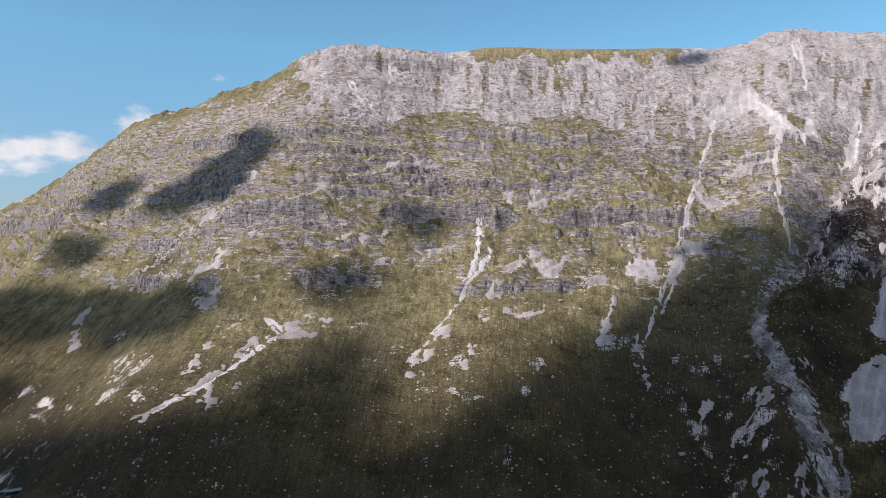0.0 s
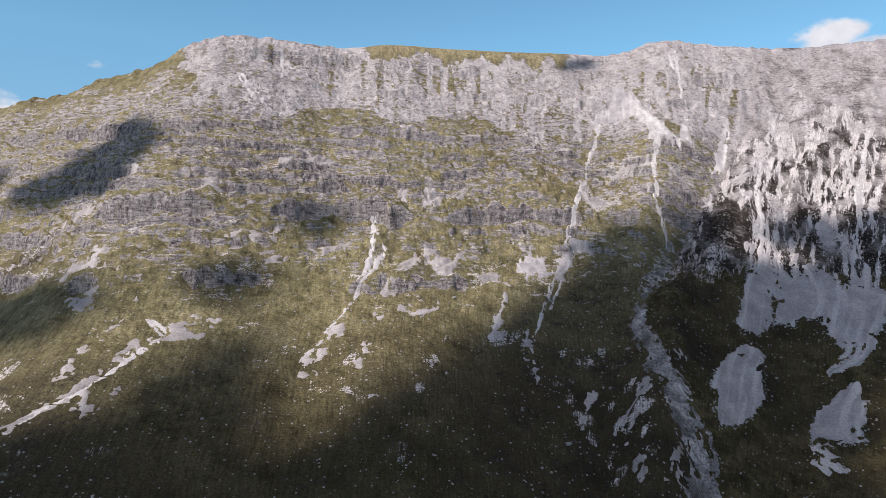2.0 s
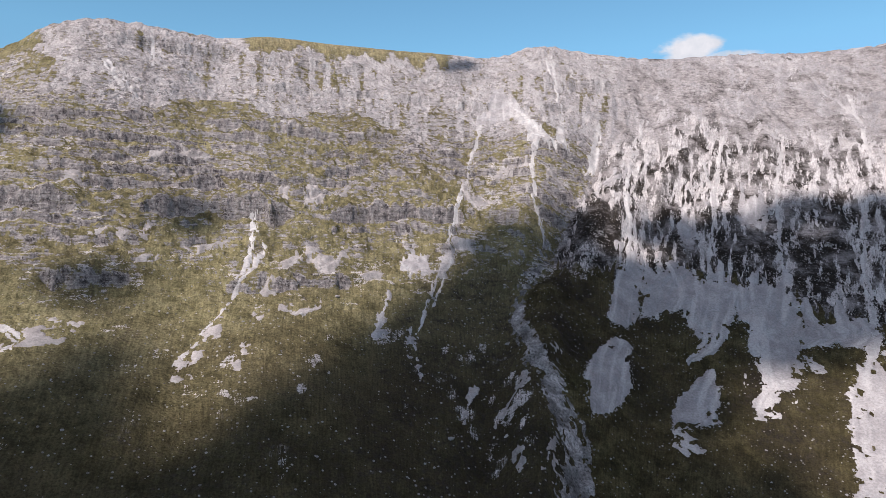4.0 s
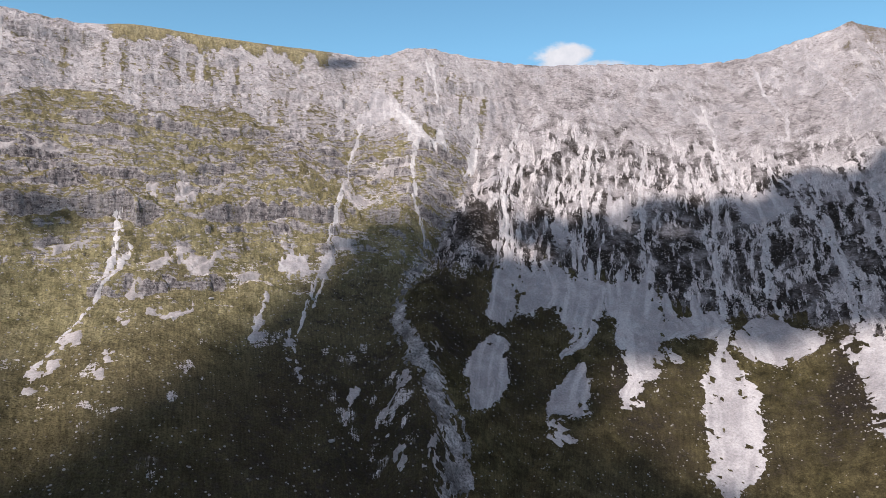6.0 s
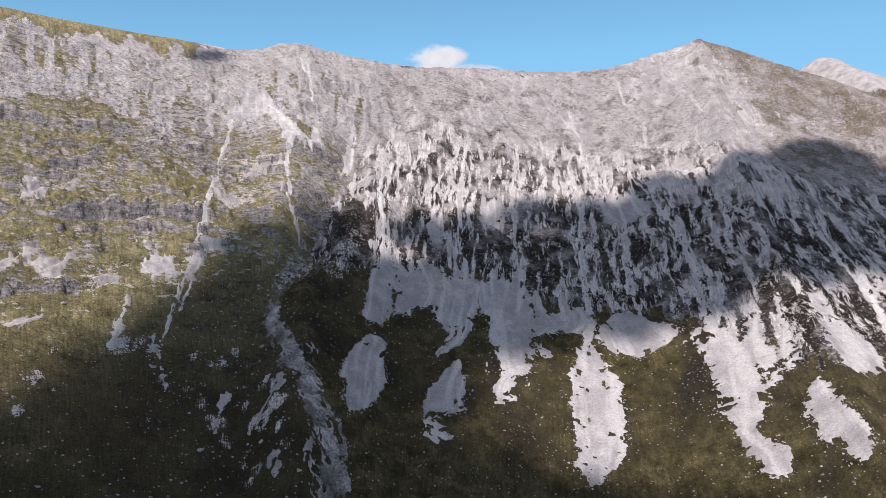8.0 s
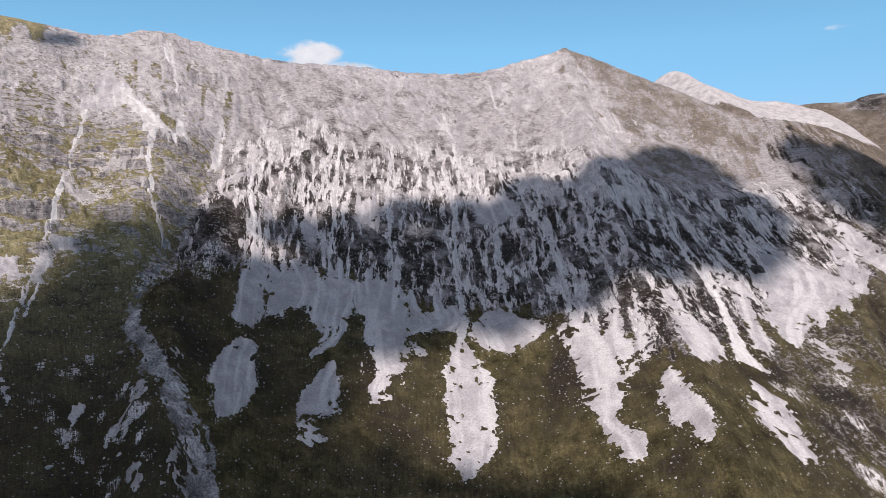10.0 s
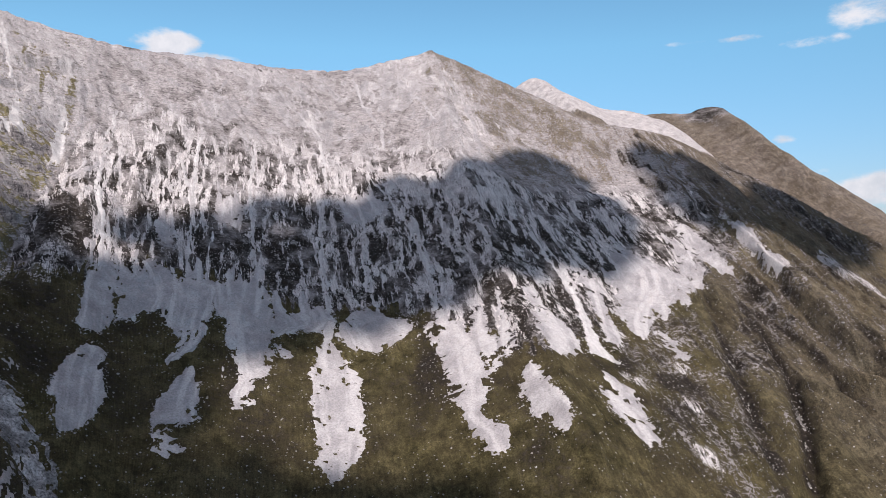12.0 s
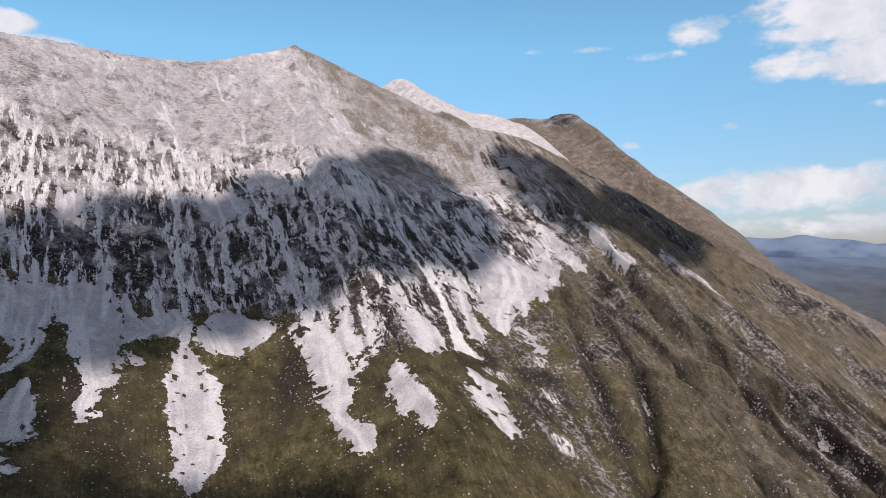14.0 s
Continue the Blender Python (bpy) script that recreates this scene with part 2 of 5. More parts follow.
def land_material(name):
    """Bare hill ground: the attribute cover holds scree, grass, bedded rock and heath, broken up here into stones and tufts."""
    m = bpy.data.materials.new(name)
    m.use_nodes = True
    t = m.node_tree
    bsdf = t.nodes["Principled BSDF"]
    bsdf.inputs["Roughness"].default_value = 0.95
    bsdf.inputs["Specular IOR Level"].default_value = 0.1
    at = t.nodes.new("ShaderNodeAttribute")
    at.attribute_name = "cover"
    sep = t.nodes.new("ShaderNodeSeparateColor")
    link(t, at.outputs["Color"], sep.inputs[0])
    where = t.nodes.new("ShaderNodeNewGeometry").outputs["Position"]
    beds = t.nodes.new("ShaderNodeMapping")
    beds.inputs["Scale"].default_value = (0.13, 0.13, 0.75)
    link(t, where, beds.inputs[0])
    big, mid, fine, speck = (noise_of(t, where, k, 5.0, r) for k, r in ((0.011, 0.6), (0.07, 0.65), (0.30, 0.62), (0.95, 0.6)))
    strata = noise_of(t, beds.outputs[0], 1.0, 5.0, 0.62)

    fall = t.nodes.new("ShaderNodeAttribute")
    fall.attribute_name = "fall"
    wander = t.nodes.new("ShaderNodeVectorMath")  # runs wind and meet on their way down
    wander.operation = "MULTIPLY_ADD"
    sway = node(t, "ShaderNodeTexNoise", Scale=0.016, Detail=2.0, Roughness=0.5)
    link(t, where, sway.inputs["Vector"])
    link(t, sway.outputs["Color"], wander.inputs[0])
    wander.inputs[1].default_value = (15.0, 0.0, 0.0)
    link(t, fall.outputs["Vector"], wander.inputs[2])

    def down(across, along):
        m2 = t.nodes.new("ShaderNodeMapping")
        m2.inputs["Scale"].default_value = (1 / across, 1 / along, 0)
        link(t, wander.outputs[0], m2.inputs[0])
        return noise_of(t, m2.outputs[0], 1.0, 4.0, 0.6)

    runs, rills, threads, hairs = down(1.9, 17.0), down(7.5, 75.0), down(3.2, 48.0), down(1.1, 6.5)
    old = t.nodes.new("ShaderNodeSeparateXYZ")  # plus: weathered old scree; minus: dry shoulder
    link(t, fall.outputs["Vector"], old.inputs[0])
    age = calc(t, "MAXIMUM", old.outputs[2], 0.0)
    parched = calc(t, "MAXIMUM", calc(t, "MULTIPLY", old.outputs[2], -1.0), 0.0)
    ledges = t.nodes.new("ShaderNodeMapping")
    ledges.inputs["Scale"].default_value = (0.022, 0.022, 0.21)
    link(t, where, ledges.inputs[0])
    ledge = noise_of(t, ledges.outputs[0], 1.0, 4.0, 0.6)

    def cut(value, width=0.05):
        n = node(t, "ShaderNodeMapRange", From_Min=0.5 - width, From_Max=0.5 + width)
        n.interpolation_type = "SMOOTHSTEP"
        link(t, value, n.inputs["Value"])
        return n.outputs[0]

    def plus(value, *pairs):
        for tex, gain in pairs:
            value = calc(t, "ADD", value, calc(t, "MULTIPLY", calc(t, "SUBTRACT", tex, 0.5), gain))
        return value

    bedded = calc(t, "MULTIPLY", calc(t, "SUBTRACT", strata, 0.5), calc(t, "MULTIPLY", sep.outputs[2], 1.25))
    loose = calc(t, "SUBTRACT", 1.0, sep.outputs[2])
    rill = calc(t, "MULTIPLY", calc(t, "SUBTRACT", 0.10, calc(t, "MULTIPLY", calc(t, "ABSOLUTE", calc(t, "SUBTRACT", rills, 0.5)), 2.0)), 2.6)
    thread = calc(t, "MULTIPLY", calc(t, "SUBTRACT", 0.08, calc(t, "MULTIPLY", calc(t, "ABSOLUTE", calc(t, "SUBTRACT", threads, 0.5)), 2.0)), 3.0)
    streaky = calc(t, "ADD", calc(t, "MULTIPLY", calc(t, "SUBTRACT", runs, 0.5), 0.95), calc(t, "MAXIMUM", calc(t, "MAXIMUM", rill, thread), -0.08))
    streaky = calc(t, "MULTIPLY", streaky, calc(t, "MULTIPLY", loose, calc(t, "SUBTRACT", 1.0, calc(t, "MULTIPLY", age, 0.5))))
    calm = calc(t, "SUBTRACT", 1.0, calc(t, "MULTIPLY", calc(t, "MULTIPLY", loose, calc(t, "SUBTRACT", 1.0, age)), 0.40))
    grit = calc(t, "ADD", plus(calc(t, "MULTIPLY", calc(t, "SUBTRACT", fine, 0.5), 0.70), (speck, 1.05)), calc(t, "MULTIPLY", calc(t, "SUBTRACT", hairs, 0.5), calc(t, "MULTIPLY", loose, 1.3)))
    broken_up = calc(t, "ADD", calc(t, "ADD", sep.outputs[0], bedded), calc(t, "MULTIPLY", calc(t, "ADD", grit, calc(t, "MULTIPLY", streaky, cut(sep.outputs[0], 0.3))), calm))
    is_scree = cut(broken_up, 0.018)
    line = calc(t, "MINIMUM", calc(t, "MULTIPLY", calc(t, "ABSOLUTE", calc(t, "SUBTRACT", threads, 0.5)), 1.0), calc(t, "MULTIPLY", calc(t, "ABSOLUTE", calc(t, "SUBTRACT", rills, 0.5)), 1.3))
    white = node(t, "ShaderNodeMapRange", From_Min=0.012, From_Max=0.030, To_Min=1.0, To_Max=0.0)
    link(t, calc(t, "ADD", line, calc(t, "MULTIPLY", calc(t, "SUBTRACT", speck, 0.5), 0.05)), white.inputs["Value"])
    broken = calc(t, "MULTIPLY", calc(t, "MULTIPLY", cut(plus(sep.outputs[0], (mid, 1.3), (fine, 0.5)), 0.2), cut(calc(t, "ADD", at.outputs["Alpha"], 0.10), 0.15)), calc(t, "MULTIPLY", loose, calc(t, "SUBTRACT", 1.0, calc(t, "MULTIPLY", calc(t, "MAXIMUM", calc(t, "MULTIPLY", age, 0.65), parched), 0.85))))
    is_thread = calc(t, "MULTIPLY", white.outputs[0], broken)
    is_grass = cut(calc(t, "SUBTRACT", plus(sep.outputs[1], (fine, 1.2), (speck, 1.2), (mid, 0.4), (runs, 0.4)), bedded), 0.035)
    is_heath = cut(plus(at.outputs["Alpha"], (fine, 0.8), (mid, 0.5)), 0.22)
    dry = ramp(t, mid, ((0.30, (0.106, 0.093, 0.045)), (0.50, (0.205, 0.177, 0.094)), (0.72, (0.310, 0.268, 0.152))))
    # darker grass: east slopes, and painted cloud shade low on the west face
    dark_grass = ramp(t, mid, ((0.30, (0.020, 0.0165, 0.008)), (0.50, (0.059, 0.049, 0.022)), (0.72, (0.132, 0.109, 0.052))))
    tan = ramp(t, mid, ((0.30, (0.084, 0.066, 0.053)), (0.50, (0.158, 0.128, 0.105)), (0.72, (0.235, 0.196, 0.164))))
    grass = mix(t, sep.outputs[2], mix(t, parched, dark_grass, tan), mix(t, parched, dry, (0.37, 0.315, 0.165)))
    grass = mix(t, ramp(t, big, ((0.42, (0, 0, 0)), (0.66, (0.4, 0.4, 0.4)))), grass, (0.104, 0.080, 0.046))
    grass = mix(t, 1.0, grass, ramp(t, fine, ((0.30, (0.66, 0.66, 0.66)), (0.5, (1, 1, 1)), (0.70, (1.34, 1.32, 1.28)))), "MULTIPLY")
    grass = mix(t, 1.0, grass, ramp(t, runs, ((0.34, (0.74, 0.74, 0.74)), (0.5, (1, 1, 1)), (0.66, (1.25, 1.25, 1.25)))), "MULTIPLY")
    heath = ramp(t, fine, ((0.3, (0.012, 0.0095, 0.008)), (0.55, (0.026, 0.0205, 0.0165)), (0.75, (0.062, 0.050, 0.039))))
    rock = ramp(t, calc(t, "ADD", calc(t, "MULTIPLY", fine, 0.5), calc(t, "MULTIPLY", strata, 0.5)), ((0.36, (0.085, 0.074, 0.074)), (0.44, (0.285, 0.256, 0.252)), (0.62, (0.49, 0.447, 0.435))))
    scree = ramp(t, mid, ((0.28, (0.30, 0.272, 0.267)), (0.5, (0.455, 0.416, 0.405)), (0.75, (0.62, 0.57, 0.55))))
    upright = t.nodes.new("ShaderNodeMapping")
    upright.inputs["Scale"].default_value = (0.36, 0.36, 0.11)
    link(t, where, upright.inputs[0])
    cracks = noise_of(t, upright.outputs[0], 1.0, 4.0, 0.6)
    # dark crack streaks painted in for the shade of recesses too fine to model
    crack_shade = node(t, "ShaderNodeMapRange", From_Min=0.57, From_Max=0.66, To_Max=0.4)
    link(t, cracks, crack_shade.inputs["Value"])
    rock = mix(t, calc(t, "MULTIPLY", crack_shade.outputs[0], sep.outputs[2]), rock, (0.048, 0.041, 0.045))
    # dark bedding lines, painted as the shade under ledges
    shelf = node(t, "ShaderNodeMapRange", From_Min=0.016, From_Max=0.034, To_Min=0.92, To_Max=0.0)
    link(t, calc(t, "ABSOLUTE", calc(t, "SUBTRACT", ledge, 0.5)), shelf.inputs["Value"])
    undercut_shade = calc(t, "MULTIPLY", calc(t, "MULTIPLY", shelf.outputs[0], sep.outputs[2]), cut(plus(fine, (mid, 0.6)), 0.06))
    rock = mix(t, undercut_shade, rock, (0.055, 0.046, 0.045))
    scree = mix(t, calc(t, "MULTIPLY", age, 0.8), scree, ramp(t, plus(down(16.0, 170.0), (mid, 0.5), (fine, 0.3)), ((0.34, (0.185, 0.172, 0.178)), (0.5, (0.31, 0.288, 0.293)), (0.66, (0.46, 0.428, 0.425)))))
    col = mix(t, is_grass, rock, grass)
    col = mix(t, is_heath, col, heath)
    crag = t.nodes.new("ShaderNodeAttribute")  # dark joints and faces of bare rock, crack shadows painted in
    crag.attribute_name = "crag"
    wall = ramp(t, plus(cracks, (fine, 0.8), (strata, 0.4)), ((0.36, (0.030, 0.025, 0.028)), (0.47, (0.135, 0.117, 0.118)), (0.64, (0.33, 0.296, 0.288))))
    is_crag = cut(plus(crag.outputs["Fac"], (fine, 0.9), (cracks, 0.7), (speck, 1.1)), 0.035)
    col = mix(t, is_scree, col, scree)
    col = mix(t, calc(t, "MULTIPLY", is_crag, 0.92), col, wall)
    col = mix(t, is_thread, col, (0.64, 0.595, 0.58))
    # loose stones lying about
    cells = node(t, "ShaderNodeTexVoronoi", Scale=0.42)
    link(t, where, cells.inputs["Vector"])
    shade = t.nodes.new("ShaderNodeSeparateColor")
    link(t, cells.outputs["Color"], shade.inputs[0])
    size = calc(t, "MULTIPLY", calc(t, "POWER", shade.outputs[0], calc(t, "SUBTRACT", 4.0, calc(t, "MULTIPLY", calc(t, "MAXIMUM", calc(t, "SUBTRACT", calc(t, "MULTIPLY", at.outputs["Alpha"], loose), 0.34), 0.0), 8.5))), 0.34)
    stone = node(t, "ShaderNodeMapRange", From_Min=0.0, From_Max=0.03)
    link(t, calc(t, "SUBTRACT", size, cells.outputs["Distance"]), stone.inputs["Value"])
    col = mix(t, calc(t, "MULTIPLY", stone.outputs[0], 0.85), col, mix(t, shade.outputs[1], (0.15, 0.137, 0.13), (0.42, 0.388, 0.37)))
    grain = ramp(t, speck, ((0.28, (0.50, 0.50, 0.50)), (0.5, (1, 1, 1)), (0.75, (1.48, 1.48, 1.48))))
    col = mix(t, 1.0, col, grain, "MULTIPLY")
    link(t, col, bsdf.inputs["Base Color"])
    height = plus(speck, (fine, 2.4), (cracks, 0.8))
    height = calc(t, "ADD", height, calc(t, "MULTIPLY", calc(t, "ADD", calc(t, "MULTIPLY", strata, 1.6), calc(t, "MULTIPLY", ledge, 2.0)), sep.outputs[2]))
    bump = node(t, "ShaderNodeBump", Strength=0.85, Distance=1.3)
    link(t, height, bump.inputs["Height"])
    link(t, bump.outputs[0], bsdf.inputs["Normal"])
    return m


HILL = land_material("hill_ground")


def moor_material():
    """Moor with blue haze painted into its colour, stronger with distance from the valley."""
    m = land_material("moor_ground")
    t = m.node_tree
    bsdf = t.nodes["Principled BSDF"]
    own = bsdf.inputs["Base Color"].links[0].from_socket
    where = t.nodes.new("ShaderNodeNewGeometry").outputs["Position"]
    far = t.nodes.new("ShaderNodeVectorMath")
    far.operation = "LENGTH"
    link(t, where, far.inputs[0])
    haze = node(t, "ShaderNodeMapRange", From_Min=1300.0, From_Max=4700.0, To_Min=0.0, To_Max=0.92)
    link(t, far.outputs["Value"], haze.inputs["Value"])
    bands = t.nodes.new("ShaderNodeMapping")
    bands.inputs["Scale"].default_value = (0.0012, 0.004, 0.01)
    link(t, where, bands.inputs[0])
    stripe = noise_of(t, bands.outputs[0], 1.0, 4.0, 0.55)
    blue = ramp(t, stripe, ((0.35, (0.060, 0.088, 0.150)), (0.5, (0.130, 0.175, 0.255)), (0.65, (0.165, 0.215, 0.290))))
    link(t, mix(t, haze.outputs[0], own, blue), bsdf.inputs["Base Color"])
    return m


MOOR = moor_material()


def scree_material(name, dark, middle, light, grit=0.3):
    """Loose stones: cover holds down-slope stripes, raggedness and the distance in from the edge."""
    m = bpy.data.materials.new(name)
    m.use_nodes = True
    t = m.node_tree
    bsdf = t.nodes["Principled BSDF"]
    bsdf.inputs["Roughness"].default_value = 0.9
    bsdf.inputs["Specular IOR Level"].default_value = 0.2
    at = t.nodes.new("ShaderNodeAttribute")
    at.attribute_name = "cover"
    sep = t.nodes.new("ShaderNodeSeparateColor")
    link(t, at.outputs["Color"], sep.inputs[0])
    geo = t.nodes.new("ShaderNodeNewGeometry")
    mid, fine = noise_of(t, geo.outputs["Position"], 0.06, 5.0, 0.6), noise_of(t, geo.outputs["Position"], 0.7, 4.0, 0.65)
    col = ramp(t, mid, ((0.3, dark), (0.5, middle), (0.75, light)))
    col = mix(t, ramp(t, sep.outputs[0], ((0.38, (0, 0, 0)), (0.75, (0.85, 0.85, 0.85)))), col, light)
    col = mix(t, 1.0, col, ramp(t, fine, ((0.3, (1 - grit,) * 3), (0.52, (1, 1, 1)), (0.75, (1 + grit * 0.8,) * 3))), "MULTIPLY")
    link(t, col, bsdf.inputs["Base Color"])
    bump = node(t, "ShaderNodeBump", Strength=0.5, Distance=0.8)
    link(t, fine, bump.inputs["Height"])
    link(t, bump.outputs[0], bsdf.inputs["Normal"])
    return m


SANDY = scree_material("sandstone_scree", (0.235, 0.212, 0.205), (0.315, 0.285, 0.275), (0.42, 0.38, 0.365))
SCREE = scree_material("quartz_scree", (0.27, 0.248, 0.25), (0.335, 0.31, 0.31), (0.48, 0.448, 0.44))
FRESH = scree_material("fresh_quartz_scree", (0.34, 0.315, 0.31), (0.44, 0.41, 0.40), (0.57, 0.535, 0.52))
BURN = scree_material("burn_stones", (0.060, 0.054, 0.051), (0.20, 0.185, 0.18), (0.46, 0.43, 0.42), 0.8)


def cloud_material():
    m = bpy.data.materials.new("cloud_white")
    m.use_nodes = True
    t = m.node_tree
    bsdf = t.nodes["Principled BSDF"]
    bsdf.inputs["Roughness"].default_value = 1.0
    bsdf.inputs["Specular IOR Level"].default_value = 0.0
    geo = t.nodes.new("ShaderNodeNewGeometry")
    puff = noise_of(t, geo.outputs["Position"], 0.02, 4.0, 0.6)
    link(t, ramp(t, puff, ((0.3, (0.78, 0.79, 0.81)), (0.7, (0.86, 0.86, 0.86)))), bsdf.inputs["Base Color"])
    # thin vapour lets some sun through
    clear, both = t.nodes.new("ShaderNodeBsdfTransparent"), t.nodes.new("ShaderNodeMixShader")
    thin = node(t, "ShaderNodeMapRange", From_Min=0.36, From_Max=0.64, To_Min=0.0, To_Max=0.16)
    link(t, noise_of(t, geo.outputs["Position"], 0.035, 5.0, 0.65), thin.inputs["Value"])
    link(t, thin.outputs[0], both.inputs[0])
    link(t, bsdf.outputs[0], both.inputs[1])
    link(t, clear.outputs[0], both.inputs[2])
    link(t, both.outputs[0], t.nodes["Material Output"].inputs["Surface"])
    return m


CLOUD = cloud_material()

# ---- structure ----
def sheet(name, x, y, z, cover=None, material=None, keep=None, fall=None, crag=None):
    """A grid of points as one mesh."""
    rows, cols = x.shape
    me = bpy.data.meshes.new(name)
    idx = np.arange(rows * cols).reshape(rows, cols)
    quads = np.stack([idx[:-1, :-1], idx[1:, :-1], idx[1:, 1:], idx[:-1, 1:]], -1).reshape(-1, 4)
    if keep is not None:
        quads = quads[keep.ravel()[quads].any(1)]
        used = np.unique(quads)
        back = np.zeros(rows * cols, np.int64)
        back[used] = np.arange(len(used))
        quads = back[quads]
        x, y, z = x.ravel()[used], y.ravel()[used], z.ravel()[used]
        cover = [c.ravel()[used] for c in cover]
    me.vertices.add(x.size)
    me.vertices.foreach_set("co", np.stack([x, y, z], -1).astype(np.float32).ravel())
    me.loops.add(quads.size)
    me.loops.foreach_set("vertex_index", quads.ravel().astype(np.int32))
    me.polygons.add(len(quads))
    me.polygons.foreach_set("loop_start", np.arange(0, quads.size, 4, dtype=np.int32))
    me.polygons.foreach_set("use_smooth", np.ones(len(quads), bool))
    me.update(calc_edges=True)
    if cover is not None:
        a = me.color_attributes.new("cover", "FLOAT_COLOR", "POINT")
        a.data.foreach_set("color", np.stack(cover, -1).astype(np.float32).ravel())
    if fall is not None:
        a = me.attributes.new("fall", "FLOAT_VECTOR", "POINT")
        a.data.foreach_set("vector", np.stack([fall[0] * 14, fall[1], fall[2]], -1).astype(np.float32).ravel())
    if crag is not None:
        a = me.attributes.new("crag", "FLOAT", "POINT")
        a.data.foreach_set("value", crag.astype(np.float32).ravel())
    me.materials.append(material)
    return new(name, me)


COLS, ROWS_UP, ROWS_DOWN = 1860, 12, 610
s1 = np.linspace(-46, 102, COLS)
u1 = np.concatenate([-np.linspace(1, 0, ROWS_UP, endpoint=False) ** 1.7 * 0.45, np.linspace(0, 1, ROWS_DOWN)])
S, Uu = np.meshgrid(s1, u1)
D = Uu * reach(S)
X, Y, Z, WEST, EAST = mountain_at(S, D)


STEEP = -np.gradient(Z, axis=0) / np.maximum(np.gradient(D, axis=0), 0.1)


# stony places: bearing on the crest, metres down, half widths in both, share of stones
LITTER = (
    (75.7, 291, 0.3, 7, 0.52), (76.0, 359, 0.5, 17, 0.52), (76.1, 402, 0.7, 23, 0.52), (76.4, 415, 0.3, 9, 0.52), (18.8, 551, 0.9, 8, 0.44), (20.0, 569, 1.2, 8, 0.44),
    (20.7, 585, 1.0, 6, 0.44), (22.4, 562, 0.6, 6, 0.52), (23.4, 581, 0.9, 7, 0.52), (23.8, 593, 0.4, 6, 0.52), (24.7, 565, 0.4, 6, 0.52), (25.0, 589, 0.6, 6, 0.52),
    (25.1, 607, 0.5, 6, 0.52), (22.4, 603, 0.7, 6, 0.44), (23.4, 615, 1.0, 6, 0.44), (22.8, 617, 0.9, 6, 0.44), (12.3, 465, 0.3, 6, 0.52), (12.7, 486, 0.9, 10, 0.52),
)
LITTER += (
    (13.4, 490, 0.7, 6, 0.52), (14.1, 486, 0.5, 6, 0.44), (15.1, 497, 0.8, 6, 0.44), (15.5, 521, 0.7, 6, 0.44), (18.0, 512, 0.6, 6, 0.44), (20.3, 520, 1.2, 9, 0.44),
    (21.6, 513, 0.5, 6, 0.44), (8.7, 482, 0.5, 6, 0.44), (7.6, 502, 0.8, 8, 0.44), (6.9, 522, 0.4, 6, 0.44), (-1.3, 468, 0.5, 6, 0.44), (-0.2, 460, 0.6, 10, 0.44),
    (3.0, 485, 0.6, 8, 0.44), (-12.2, 429, 0.7, 11, 0.44), (-11.5, 443, 1.0, 18, 0.44), (-11.4, 463, 0.6, 10, 0.44), (-4.3, 382, 0.3, 12, 0.44), (-2.8, 384, 1.0, 14, 0.44),
)
LITTER += (
    (-2.2, 388, 0.7, 7, 0.44), (22.4, 298, 1.0, 23, 0.52), (21.6, 306, 1.3, 25, 0.52), (20.3, 290, 0.7, 12, 0.52), (23.8, 248, 1.1, 20, 0.52), (22.4, 255, 1.0, 18, 0.52),
    (27.5, 270, 0.9, 17, 0.52), (27.9, 269, 1.1, 19, 0.52), (19.0, 334, 0.9, 6, 0.52), (20.3, 381, 1.1, 22, 0.52), (11.4, 416, 1.3, 16, 0.52), (12.2, 419, 0.9, 10, 0.52),
    (24.0, 553, 0.7, 6, 0.52), (24.6, 586, 1.3, 10, 0.52), (24.0, 590, 0.9, 7, 0.52), (26.7, 422, 1.4, 38, 0.44), (25.4, 451, 1.1, 19, 0.44), (30.6, 405, 1.5, 26, 0.44),
)
LITTER += (
    (30.2, 435, 1.7, 25, 0.44), (65.5, 636, 0.5, 11, 0.44), (64.7, 689, 0.7, 14, 0.44), (63.9, 742, 0.7, 13, 0.44), (82.7, 274, 0.9, 32, 0.52), (84.2, 254, 1.7, 48, 0.52),
    (62.4, 674, 0.5, 11, 0.44), (63.1, 678, 0.4, 10, 0.44),
)


